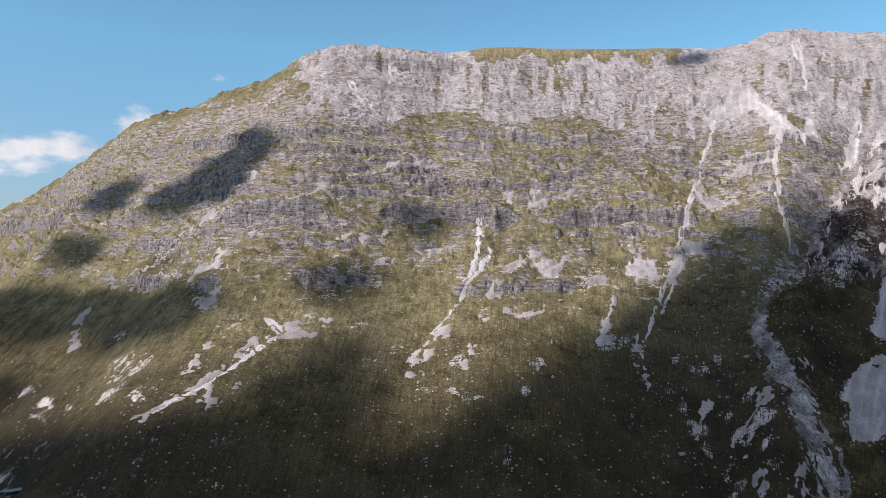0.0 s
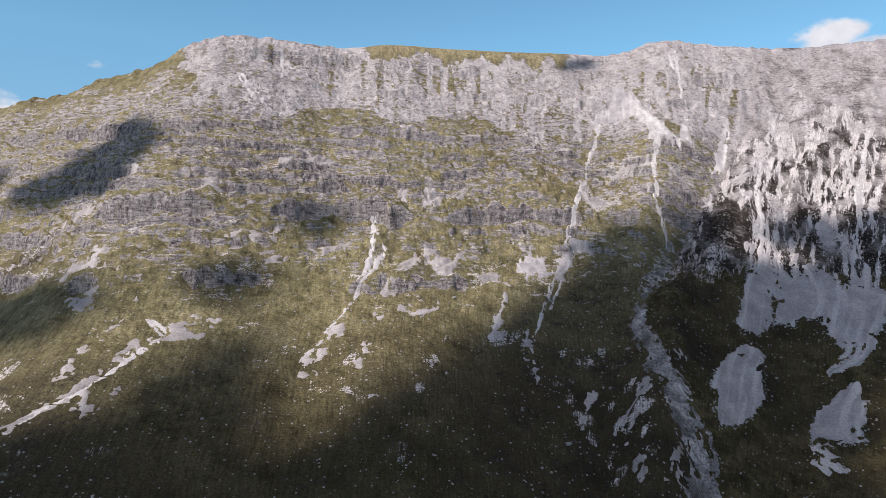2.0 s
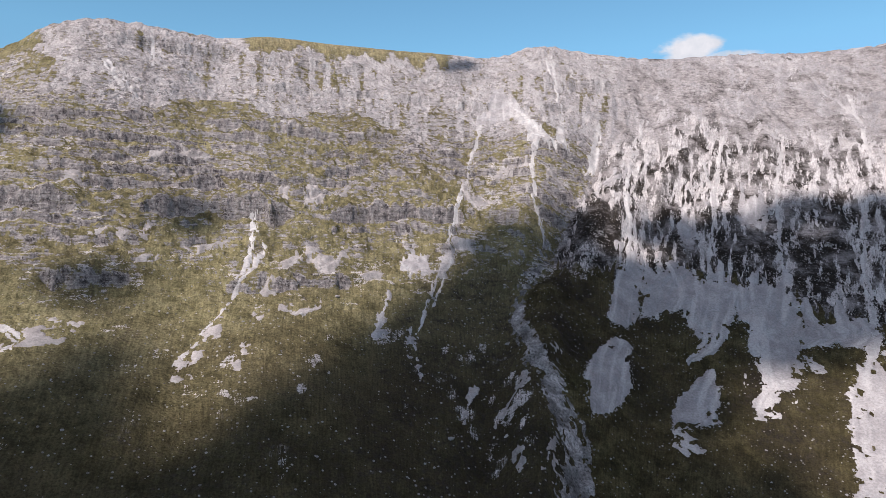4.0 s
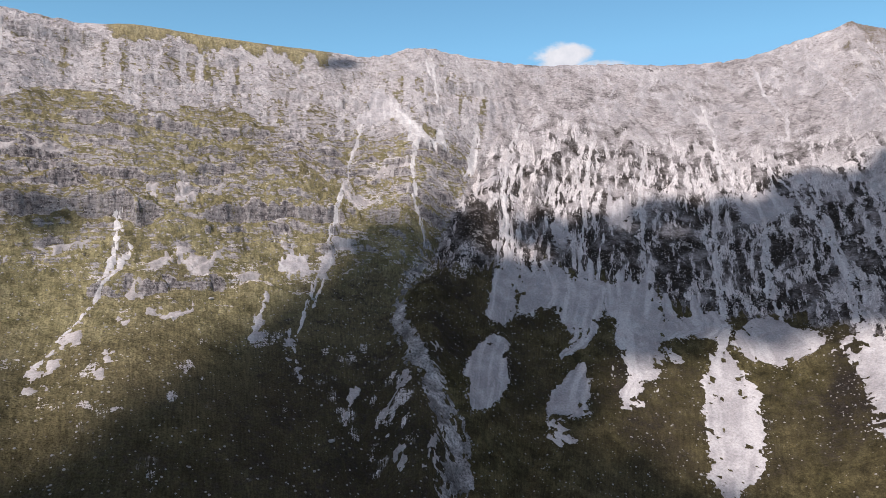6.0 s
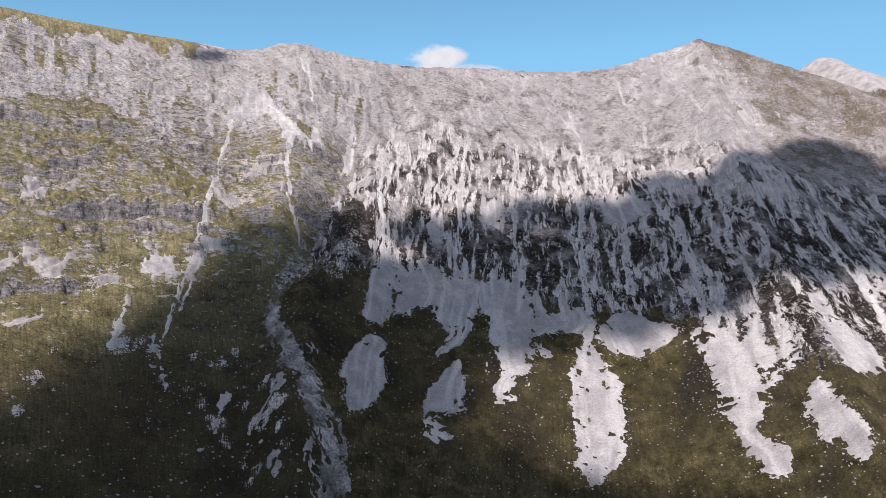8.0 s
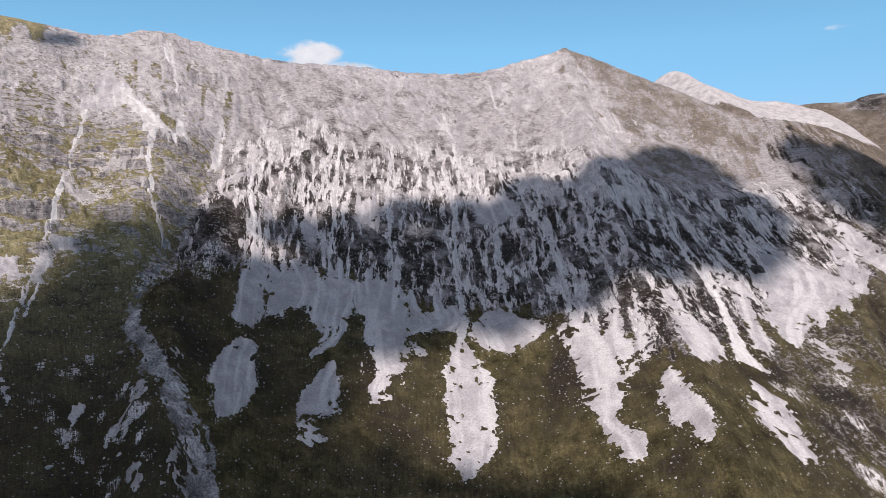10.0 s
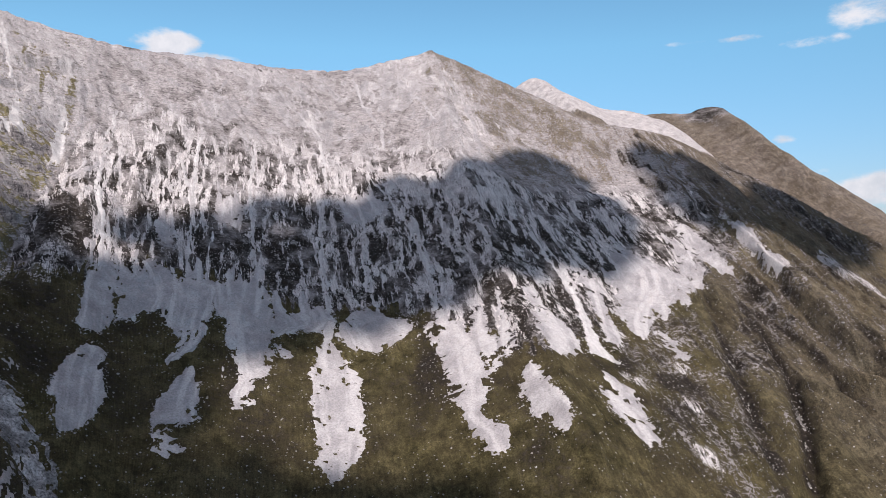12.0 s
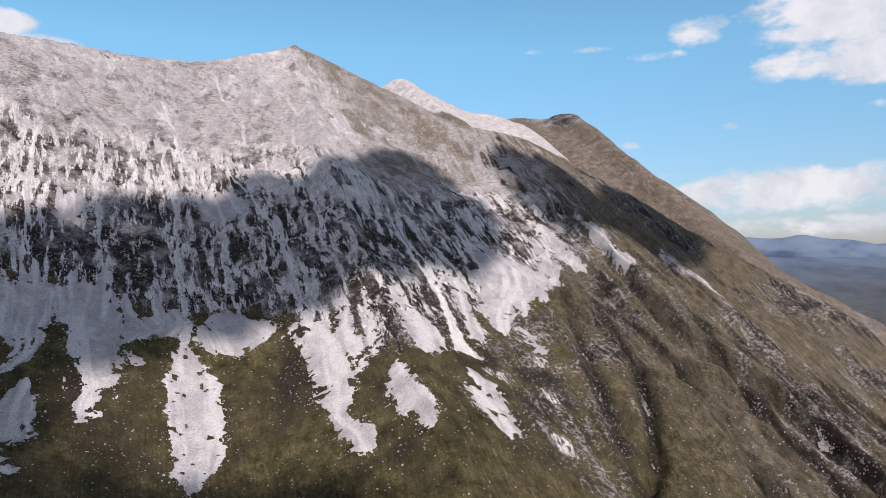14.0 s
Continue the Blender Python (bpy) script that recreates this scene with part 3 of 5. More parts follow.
def cover_of(s, d, x, y, z, west, east, steep):
    """Scree, grass, rock strata and heath, each as a share about one half that the material breaks up."""
    n1, n2, n3 = fbm(x / 70, y / 70, 4, 61), fbm(x / 17, y / 17, 4, 65), fbm(x / 4.5, y / 4.5, 3, 69)
    bend = s + 0.25 * n1 + 0.08 * n2
    wide, thin, hair = fbm(bend / 0.55, d / 75, 3, 71), fbm(bend / 0.22, d / 40, 3, 75), fbm(bend / 0.15, d / 16, 2, 79)
    flame = fbm(bend / 0.33, d / 26, 3, 77)
    # west face: grey cap with grassy clefts, terraces of rock and grass, grass below
    cap = smooth(118, 150, z + 16 * n1 + 10 * n2 - 110 * smooth(-7, -15, s))
    cleft = smooth(0.35, 0.95, wide + 0.6 * n1 + 0.45 * n2 + 0.4 * n3) * smooth(246, 226, z + 8 * n2)
    rim = smooth(46, 20, d + 12 * n2 + 12 * wide) * smooth(1.5, 3, s) * (1 - smooth(18, 19.5, s)) + 0.45 * smooth(-13, -20, s + 3 * n2) * smooth(0.1, 0.5, n1 + 0.4 * thin)
    rim = np.clip(rim, 0, 1)
    shelf = -0.09 + 0.55 * (np.clip(steep, 0, 1.8) - 0.72) + 0.20 * n2 + 0.14 * n3 + 0.16 * n1 + 0.20 * smooth(-40, 60, z) - 0.22 * smooth(-20, -70, z)
    rock_w = np.clip(np.maximum(np.where(cap > 0.5, 0.74 + 0.14 * n3 + 0.12 * n2 - 0.65 * cleft, 0.0), shelf) * (1 - rim), 0, 1)
    band = fbm(s * 14 / 20 + 0.3 * n2, z / 5.5 + 0.4 * n1, 3, 73)  # stones lie along the ledges
    flat = 0.17 + 0.36 * np.maximum(band, -0.4) + 0.30 * (0.66 - np.clip(steep, 0, 1.3)) + 0.16 * n2 + 0.10 * n3 + 0.1 * n1 - 0.3 * smooth(0, -60, z)
    scree_w = np.clip(np.where(cap > 0.5, (0.58 + 0.22 * n3 + 0.05 * thin + 0.14 * n2 + 0.10 * n1) * (1 - cleft), flat) * (1 - rim), 0, 1)
    # east face: quartz scree above, patches and streaks between dark heath, grass below
    foot = np.interp(s, (31, 37, 42, 46, 49, 55, 57, 60, 63, 68, 72, 76, 90), (-14, -12, -22, -40, -54, -60, -72, -72, -60, -34, -18, -4, 20))
    low = smooth(4, -6, z - foot + 7 * n2 + 7 * thin)
    high = smooth(80, 190, z + 32 * n1 + 18 * wide)
    mid = smooth(0, 80, z + 15 * n1 + 10 * wide)
    patch = 0.62 * flame + 0.42 * thin + 0.30 * hair + 0.2 * n3
    line = smooth(0.085, 0.0, np.abs(wide + 0.06 * n3)) + 0.9 * smooth(0.075, 0.0, np.abs(thin + 0.05 * n3)) * smooth(-0.2, 0.3, n2 + flame)
    scree_e = np.maximum(0.355 + 0.05 * smooth(47, 52, s) * (1 - smooth(62, 66, s)) - 0.04 * (1 - smooth(44, 50, s)) + 0.46 * patch + 0.13 * mid, (0.58 + 0.10 * hair) * np.clip(line, 0, 1)) * (1 - high) + high * (0.61 + 0.20 * patch + 0.10 * np.clip(line, 0, 1) + 0.10 * n3 - 0.50 * smooth(0.0, 0.6, n1 + 0.7 * n2 + 0.3 * n3))
    brown = smooth(62, 70, s + 0.03 * z + 2.5 * n1 + n2) * smooth(60, 110, z + 20 * n1)
    moor = smooth(69, 78, s + 4 * n1 + 2.5 * thin)
    scree_e = scree_e * (1 - 0.95 * low) * (1 - 0.50 * brown) * (1 - 0.62 * moor)
    knoll = smooth(1.3, 0.5, ((s - 31.1) / 1.9) ** 2 + ((d - 374) / 71) ** 2 + 0.5 * n2)
    scree_e = scree_e * (1 - 0.62 * knoll)
    heath_e = np.clip((0.68 - 0.25 * high - 0.14 * mid + 0.22 * n2), 0, 1) * (1 - low) * (1 - moor) * (1 - 0.8 * brown)
    stony = np.clip(np.maximum(low, moor) * smooth(58, 66, s) * (0.30 + 0.30 * n1 + 0.22 * n2 + 0.12 * wide), 0, 0.5)
    scree = scree_w * west + scree_e * (1 - west)
    for ls, ld, hs, hd, much in LITTER:
        q = ((s - ls) / hs) ** 2 + ((d - ld) / hd) ** 2
        scree = np.maximum(scree, np.clip(much * smooth(1.5, 0.1, q + 0.5 * n2) + 0.10 * n3 + 0.06 * thin, 0, 0.62) * (q < 2.2))
    gully = 0 * s
    for downs, bearings, deep in RUNNELS:
        gully = np.maximum(gully, np.exp(-((s + 0.1 * n2 - np.interp(d, downs, bearings)) / 0.34) ** 2) * smooth(downs[0] - 60, downs[0] + 40, d) * (d < downs[-1] + 60) * deep / 9)
    grass = np.clip(1 - rock_w, 0, 1) * west + np.clip(np.maximum(np.maximum(low, moor), brown * 0.52) - stony + 0.12 * n2, 0, 1) * (1 - west)
    # west terms: extra heath low down, painted in to deepen the cloud shade
    heath = heath_e * (1 - west) + (0.30 + 0.30 * n1 + 0.15 * n2) * np.maximum(low, moor) * (1 - west) + west * np.minimum(0.22 + 0.3 * n1 + 0.36 * smooth(0, 12, s + 3 * n1 - 4 - 11 * smooth(-60, 0, z)) * smooth(30, -25, z + 10 * n2) + 0.30 * smooth(-60, -125, z + 16 * n1), 0.52 + 0.08 * n2) * (1 - smooth(-10, 40, z))
    # runnels darkened with heath, in place of shade the sun leaves weak
    heath = heath + 0.5 * gully + (1 - west) * np.maximum(low, moor) * smooth(60, 68, s) * 0.18 * smooth(0.1, 0.7, thin)
    dry = np.maximum(np.maximum(moor * (0.45 + 0.55 * smooth(10, 120, z)), 0.95 * brown), 0.5 * low * smooth(65, 74, s + n1))
    age = west * (0.30 * cap * (1 - rim) - 0.9 * rim * smooth(0, 1, s)) + (1 - west) * (high * (1 - dry) * np.clip(0.85 + 0.3 * n1, 0, 1) - 0.9 * dry)
    # dark sandstone walls of the terraces, and broken outcrops on the quartz slope
    crag = west * np.clip(smooth(1.15, 2.4, steep + 0.5 * n2 + 0.3 * n3) * 0.58 + 0.10 * n3 + 0.14 * n1, 0, 0.72) * smooth(165, 135, z + 12 * n2) * smooth(-95, -60, z)
    crag = crag + (1 - west) * np.clip(0.10 + 0.28 * n1 + 0.24 * n2 + 0.45 * n3, 0, 0.60) * smooth(60, 110, z) * (1 - brown) * (1 - moor)
    # third share falls low on the west face, darkening grass for cloud shade
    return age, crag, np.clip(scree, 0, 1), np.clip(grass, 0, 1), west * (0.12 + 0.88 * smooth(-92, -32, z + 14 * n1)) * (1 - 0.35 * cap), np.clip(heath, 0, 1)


AGE, CRAG, *COVER = cover_of(S, D, X, Y, Z, WEST, EAST, STEEP)
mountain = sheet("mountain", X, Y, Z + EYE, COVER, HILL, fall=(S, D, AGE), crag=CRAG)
tagged(mountain, "grey quartz-capped mountain with sandstone terraces, grass and scree gullies", "mountain", kind="structure")

# valley floor and moor, rising gently to the far horizon
ring = np.concatenate([np.linspace(0, 1200, 40), np.linspace(1300, 4700, 80)])
RR, AA = np.meshgrid(ring, np.radians(np.linspace(0, 360, 301)), indexing="ij")
gx, gy = RR * np.sin(AA), RR * np.cos(AA)
gz = EYE + FLOOR - 3 + 205 * smooth(700, 4700, RR) + 5 * fbm(gx / 240, gy / 240, 4, 81) * (1 - smooth(2500, 4500, RR))
g1, g2 = fbm(gx / 320, gy / 140, 4, 83), fbm(gx / 90, gy / 60, 3, 84)
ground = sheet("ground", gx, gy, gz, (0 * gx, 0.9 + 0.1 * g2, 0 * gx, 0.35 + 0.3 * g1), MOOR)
tagged(ground, "rough moorland of dark grass and heather reaching the blue distance", "ground", kind="structure")

# low hills on the horizon
hb = np.linspace(80, 125, 260)
for far, tops, label in ((4560, ((80, 0.3), (94, 0.75), (97, 0.62), (98.4, 0.8), (99.8, 0.5), (101.3, 0.42), (103, 0.05), (106, -0.3), (125, -0.2)), "long blue hill on the far horizon"),
                         (4650, ((80, -0.2), (100, -0.1), (103, 0.1), (105, 0.25), (112, 0.1), (125, 0.0)), "faint blue hill on the far horizon")):
    ht = spline(hb, *zip(*tops)) + 0.05 * fbm(hb / 1.5, 0 * hb, 3, 88)
    up, bb = np.meshgrid(np.linspace(0, 1, 8), np.radians(hb), indexing="ij")
    hr = far - 150 * (1 - up)
    hz = EYE - 90 + (far * np.tan(np.radians(ht)) + 90) * np.sin(up * np.pi / 2)
    hx, hy = hr * np.sin(bb), hr * np.cos(bb)
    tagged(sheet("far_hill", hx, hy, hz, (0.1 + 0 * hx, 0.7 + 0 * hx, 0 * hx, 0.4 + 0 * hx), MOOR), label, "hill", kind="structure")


# peaks behind
def back_peak(name, knots, label, scree_amount, run):
    k = np.array(knots)
    s = np.linspace(k[0, 0], k[-1, 0], 300)
    d = np.concatenate([np.linspace(-400, 0, 14, endpoint=False), np.linspace(0, run, 110)])
    s, d = np.meshgrid(s, d)
    el, r = spline(s, k[:, 0], k[:, 1]), spline(s, k[:, 0], k[:, 2])
    az = np.radians(s)
    e = 8.0 * np.logaddexp(0, d / 8.0) - 3
    z = r * np.tan(np.radians(el)) - 0.55 * e - np.where(d < 0, -0.4 * d, 0)
    back = az + np.pi - 0.45
    x, y = r * np.sin(az) + d * np.sin(back), r * np.cos(az) + d * np.cos(back)
    z = z + 2.5 * fbm(x / 30, y / 30, 4, 91) + 4 * (1 - 2 * np.abs(fbm(s / 2.2, d / 300, 3, 93))) * smooth(0, 100, d)
    n1, n2 = fbm(x / 90, y / 90, 3, 95), fbm(x / 18, y / 18, 4, 96)
    scree = np.clip(scree_amount * (1.2 + 0.2 * n1) + 0.10 * n2, 0, 1) * (1 - 0.8 * smooth(150, 240, d + 30 * n1) * scree_amount)
    crag = smooth(4, 1.2, np.abs(s - 81.0)) * smooth(130, 30, d + 30 * n2) * (1 - scree_amount)
    grass = np.clip(0.80 + 0.10 * n1 + 0.12 * n2 - 0.55 * crag, 0, 1)
    return tagged(sheet(name, x, y, z + EYE, (scree, grass, 0 * z, np.clip(0.08 + 0.2 * n1 + 0.1 * n2 + 0.45 * crag, 0, 1) * (1 - scree_amount)), HILL, fall=(s, d, -1.0 + 0 * z)), label, "mountain", kind="structure")


back_peak("pale_peak", ((60, 9, 1500), (64, 11.6, 1500), (66, 13.2, 1508), (67, 13.7, 1510), (69.7, 12.6, 1530), (72.5, 11.3, 1560), (75.3, 10.7, 1580), (78.1, 9.6, 1600), (80.4, 7.6, 1620), (88, 1, 1680)), "far cone of pale quartz scree behind the main crest", 1.0, 400)
back_peak("dark_peak", ((66, 8.5, 1760), (73, 10.3, 1750), (76.3, 10.5, 1745), (79.5, 10.5, 1735), (81.5, 10.8, 1730), (83.6, 8.7, 1730), (86.2, 6.8, 1725), (89.6, 4.5, 1710), (93.7, 1.3, 1690), (97.6, -2.3, 1650), (100.5, -3.9, 1620), (105, -6.5, 1580)), "brown craggy peak falling in a long ridge to the moor", 0.0, 900)


# ---- scree, fans and gullies ----
def surface(s, d):
    """Place and steepness of the built mountain at bearing s and d metres down, between its grid points."""
    j = np.clip((s - s1[0]) / (s1[1] - s1[0]), 0, COLS - 1.001)
    i = np.clip(ROWS_UP + d / reach(s) * (ROWS_DOWN - 1), 0, ROWS_UP + ROWS_DOWN - 1.001)
    ja, ia = j.astype(int), i.astype(int)
    u, v = j - ja, i - ia
    return [(g[ia, ja] * (1 - u) + g[ia, ja + 1] * u) * (1 - v) + (g[ia + 1, ja] * (1 - u) + g[ia + 1, ja + 1] * u) * v for g in (X, Y, Z, STEEP)]


def scree_run(name, knots, label, ragged, material):
    """A sheet of stones that lies on the slope: knots of bearing on the crest, metres down and half width in degrees."""
    k = np.array(knots, float)
    k[:, 1] = np.maximum.accumulate(k[:, 1] + np.arange(len(k)) * 0.01)
    size = float(np.mean(np.hypot(*surface(k[:, 0], k[:, 1])[:2]))) * math.pi / 180  # metres in a degree
    chute = name == "scree_gully"
    margin = (9.0 if chute else 6.0) / size
    step = 0.75 if chute or k[:, 2].max() < 1.0 else 0.9
    ss = np.arange((k[:, 0] - k[:, 2]).min() - margin, (k[:, 0] + k[:, 2]).max() + margin, step / size)
    dd = np.arange(k[0, 1] - 20, k[-1, 1] + 9, step * 1.2)
    s, d = np.meshgrid(ss, dd)
    x, y, z, steep = surface(s, d)
    middle, half = np.interp(d, k[:, 1], k[:, 0]), np.interp(d, k[:, 1], k[:, 2]) * size
    across = (s - middle) * size
    tear = fbm(across / 2.6 + 9 * k[0, 0], d / 22, 3, 117)  # long tears down the slope
    crumb = fbm(x / 3.4, y / 3.4, 3, 105)
    if chute:  # braided threads of stones
        inside = -9.0 + 0 * s
        for strand in range(3):
            sway = (1.3 + half) * fbm(d / 38 + 3.7 * strand, 0 * d + k[0, 0], 3, 119 + strand)
            wide = (0.7 if strand else 1.0) * np.clip(half * 0.75, 1.5 if k[0, 0] > 24 else 1.1, 3.0) * np.clip(0.75 + 0.9 * fbm(d / 17, s * 0 + strand * 5 + k[0, 0], 3, 113), -0.6, 1.7)
            inside = np.maximum(inside, wide - np.abs(across - sway))
        ends = np.minimum(d - k[0, 1], k[-1, 1] - d) / 4
        edge = np.minimum(inside, ends) + 0.65 * crumb + 0.35 * tear
    else:
        inside = half - np.abs(across + 0.16 * half * fbm(d / 24, 0 * d + k[0, 0], 2, 101))
        top, foot = (d - k[0, 1]) * 0.45 + 0.6, (k[-1, 1] - d) * 0.8 + 1.0
        edge = np.minimum(np.minimum(inside, foot), top)
        upper = smooth(0.55, 0.0, (d - k[0, 1]) / (k[-1, 1] - k[0, 1]))
        edge = edge + ragged * (1.9 * fbm(x / 11, y / 11, 3, 103) + 2.3 * crumb + (1.0 + 1.5 * upper) * tear) * smooth(14, 0, inside) + (4.5 * tear + 9.0 * fbm(across / 6 + 5 * k[0, 0], d / 45, 2, 118)) * smooth(38, 0, d - k[0, 1]) * (k[0, 2] > 0.45 and k[0, 0] > 32) + 0.8 * fbm(x / 1.9, y / 1.9, 2, 106)
        hole = smooth(0.50, 0.62, fbm(across / 3.2 + k[0, 0], d / 6.5, 3, 107) + 0.12 * ragged) * smooth(0.0, 0.25, fbm(x / 25, y / 25, 2, 108) + 0.25 * ragged)
        edge = edge - 7.0 * hole
    if material is BURN:
        edge = edge * 0.8 + 2.4 * fbm(x / 3.2, y / 3.2, 3, 115) + 1.4 * tear + 0.2
    edge = edge - (0.4 if chute else 3.0) * smooth(1.5, 2.5, steep)
    lift = 0.75 * np.tanh(edge * 0.9) + 0.10 * fbm(x / 2.2, y / 2.2, 2, 109) - 0.12
    stripe = 0.40 + 0.50 * fbm(across / 4.5 + 2.0 * k[0, 0], d / 80, 3, 111) + 0.25 * tear if material is not BURN else 0.3 + 0.5 * fbm(x / 6, y / 6, 3, 112)
    ob = sheet(name, x, y, z + EYE + lift, (stripe, ragged + 0 * z, smooth(0, 2, edge), 0 * z), material, keep=edge > -0.6)
    tagged(ob, label, "stream bed" if name == "burn_bed" else "scree", group="" if name == "burn_bed" else "scree runs")
    if not chute and len(ob.data.polygons) > 700:
        loose_stones(ob, x, y, z, edge, k, d, material)
    return ob


def loose_stones(parent, x, y, z, edge, k, d, material):
    """Single larger stones that have rolled to the edge and foot of a run."""
    rng = np.random.RandomState(int(k[0, 0] * 10 + k[0, 1]) % 9999)
    near = np.flatnonzero((np.abs(edge) < 2.2).ravel() & (d > k[0, 1] + 0.35 * (k[-1, 1] - k[0, 1])).ravel())
    pick = rng.choice(near, min(150, len(near) // 3), replace=False)
    base, tris = PEBBLE
    turn, big = rng.uniform(0, 6.28, len(pick)), 0.28 + 0.75 * rng.rand(len(pick)) ** 3
    c, sn = np.cos(turn)[:, None] * big[:, None], np.sin(turn)[:, None] * big[:, None]
    vx, vy = base[None, :, 0] * c - base[None, :, 1] * sn, base[None, :, 0] * sn + base[None, :, 1] * c
    at = np.stack([x.ravel()[pick], y.ravel()[pick], z.ravel()[pick] + EYE], -1)
    verts = np.stack([vx, vy, base[None, :, 2] * big[:, None]], -1) + at[:, None, :]
    me = bpy.data.meshes.new("loose_stones")
    me.from_pydata(verts.reshape(-1, 3).tolist(), [], (tris[None] + (np.arange(len(pick)) * len(base))[:, None, None]).reshape(-1, 3).tolist())
    me.materials.append(material)
    stones = new("loose_stones", me)
    stones.parent = parent
    tagged(stones, "single pale stones at the edge of the scree", kind="stuff")


def pebble():
    bm = bmesh.new()
    bmesh.ops.create_icosphere(bm, subdivisions=1, radius=1.0)
    for v in bm.verts:
        v.co *= 1 + 0.35 * noise.noise(v.co * 1.3)
        v.co.z *= 0.7
    shape = np.array([v.co[:] for v in bm.verts]), np.array([[v.index for v in f.verts] for f in bm.faces])
    bm.free()
    return shape


PEBBLE = pebble()


scree_run("scree_fan", ((34.49, 412, 0.56), (34.39, 432, 1.05), (34.07, 448, 1.15), (33.71, 466, 1.1), (33.55, 488, 1.31), (33.43, 502, 1.37), (33.35, 510, 0.66)), "pale quartz scree fan lying on the dark lower slope", 0.5, SCREE)
scree_run("scree_fan", ((36.09, 433, 1.05), (36.58, 446, 1.81), (37.0, 467, 2.39), (37.17, 487, 2.44), (36.83, 500, 1.87)), "broad blue-grey scree apron under the crags", 0.5, SCREE)
scree_run("scree_fan", ((36.13, 423, 0.18), (36.34, 445, 0.24), (36.49, 469, 0.25), (36.51, 491, 0.26), (36.41, 504, 0.22)), "narrow white run of fresh scree", 0.25, FRESH)
scree_run("scree_fan", ((40.47, 453, 0.96), (40.47, 472, 1.52), (40.49, 494, 1.82), (40.37, 513, 1.83), (40.13, 528, 1.38), (40.3, 539, 0.59)), "pale scree fan narrowing to a broken toe", 0.6, SCREE)
scree_run("scree_fan", ((42.5, 468, 1.06), (42.64, 488, 1.06), (42.68, 509, 0.73), (42.43, 521, 0.31)), "grey scree between two fans", 0.6, SCREE)
scree_run("scree_fan", ((40.68, 542, 0.53), (40.39, 551, 0.89), (40.0, 556, 1.18), (39.21, 561, 0.52)), "small broken patch of scree stones", 1.0, SCREE)
scree_run("scree_fan", ((44.45, 465, 0.63), (44.47, 487, 1.16), (44.27, 509, 1.55), (44.16, 533, 1.52), (44.29, 554, 1.34), (44.48, 573, 1.31), (44.65, 588, 0.99), (44.53, 599, 0.65)), "large scree fan with white stripes", 0.5, SCREE)
scree_run("scree_fan", ((44.28, 599, 0.57), (43.91, 609, 0.73), (43.72, 617, 0.59), (44.09, 623, 0.67)), "broken stony toe of a scree fan", 1.0, SCREE)
scree_run("scree_fan", ((46.67, 511, 0.91), (46.9, 527, 1.3), (47.29, 541, 1.67), (46.35, 549, 0.61)), "low scree apron with a ragged edge", 0.6, SCREE)
scree_run("scree_fan", ((48.4, 519, 0.44), (48.62, 533, 0.83), (48.28, 546, 0.78), (47.95, 552, 0.46)), "scree apron joining two gullies", 0.7, SCREE)
scree_run("scree_fan", ((46.13, 566, 0.17), (46.46, 572, 0.4), (46.59, 579, 0.22)), "small islet of pale scree in the grass", 0.6, SCREE)
scree_run("scree_fan", ((32.95, 528, 0.4), (33.25, 535, 1.31), (32.83, 551, 1.75), (32.56, 574, 2.11), (32.63, 584, 1.94), (32.49, 595, 1.61), (32.24, 607, 0.88)), "pale tongue of scree lying alone on dark grass", 0.5, SCREE)
scree_run("scree_fan", ((40.54, 574, 0.29), (40.12, 584, 0.77), (39.62, 596, 1.41), (39.49, 609, 1.67), (39.74, 627, 1.58)), "pale tongue of scree with a flat lower edge", 0.45, SCREE)
scree_run("scree_fan", ((38.41, 628, 0.31), (39.11, 641, 0.92), (39.88, 654, 0.81)), "small patch of pale scree in the grass", 0.8, SCREE)
scree_run("scree_fan", ((48.78, 568, 0.28), (48.78, 583, 0.84), (48.88, 598, 1.14), (48.98, 618, 1.27), (48.96, 637, 1.29), (48.97, 654, 1.35), (49.12, 670, 1.16), (49.02, 684, 1.09), (48.83, 691, 1.05), (48.7, 696, 0.6), (48.64, 705, 0.26)), "long pale scree tongue with grassy holes", 0.55, SCREE)
scree_run("scree_fan", ((49.14, 475, 0.12), (49.0, 521, 0.17), (48.97, 548, 0.34), (48.86, 567, 0.2)), "narrow scree neck below a gully", 0.3, FRESH)
scree_run("scree_fan", ((50.87, 524, 0.25), (50.86, 538, 1.06), (51.25, 558, 1.86), (51.54, 574, 1.88), (51.7, 582, 1.21), (51.74, 588, 0.45)), "scree apron with a scalloped lower edge", 0.5, SCREE)
scree_run("scree_fan", ((55.02, 551, 0.1), (54.9, 577, 0.21), (54.98, 602, 0.67), (55.26, 629, 0.9), (55.16, 650, 0.9), (55.15, 669, 0.93), (55.19, 682, 0.95), (55.01, 693, 0.68), (54.91, 703, 0.43), (55.09, 714, 0.46), (55.55, 728, 0.6), (55.55, 738, 0.53), (55.69, 747, 0.22)), "longest bright scree tongue, winding to a ragged toe", 0.55, SCREE)
scree_run("scree_fan", ((54.24, 581, 0.24), (54.11, 594, 0.45), (54.3, 609, 0.31)), "scree shoulder beside the longest tongue", 0.8, SCREE)
scree_run("scree_fan", ((56.57, 590, 0.34), (56.38, 609, 0.57), (56.41, 634, 0.58), (56.42, 655, 0.37), (56.51, 669, 0.19)), "bright scree fingers on brown grass", 0.8, SCREE)
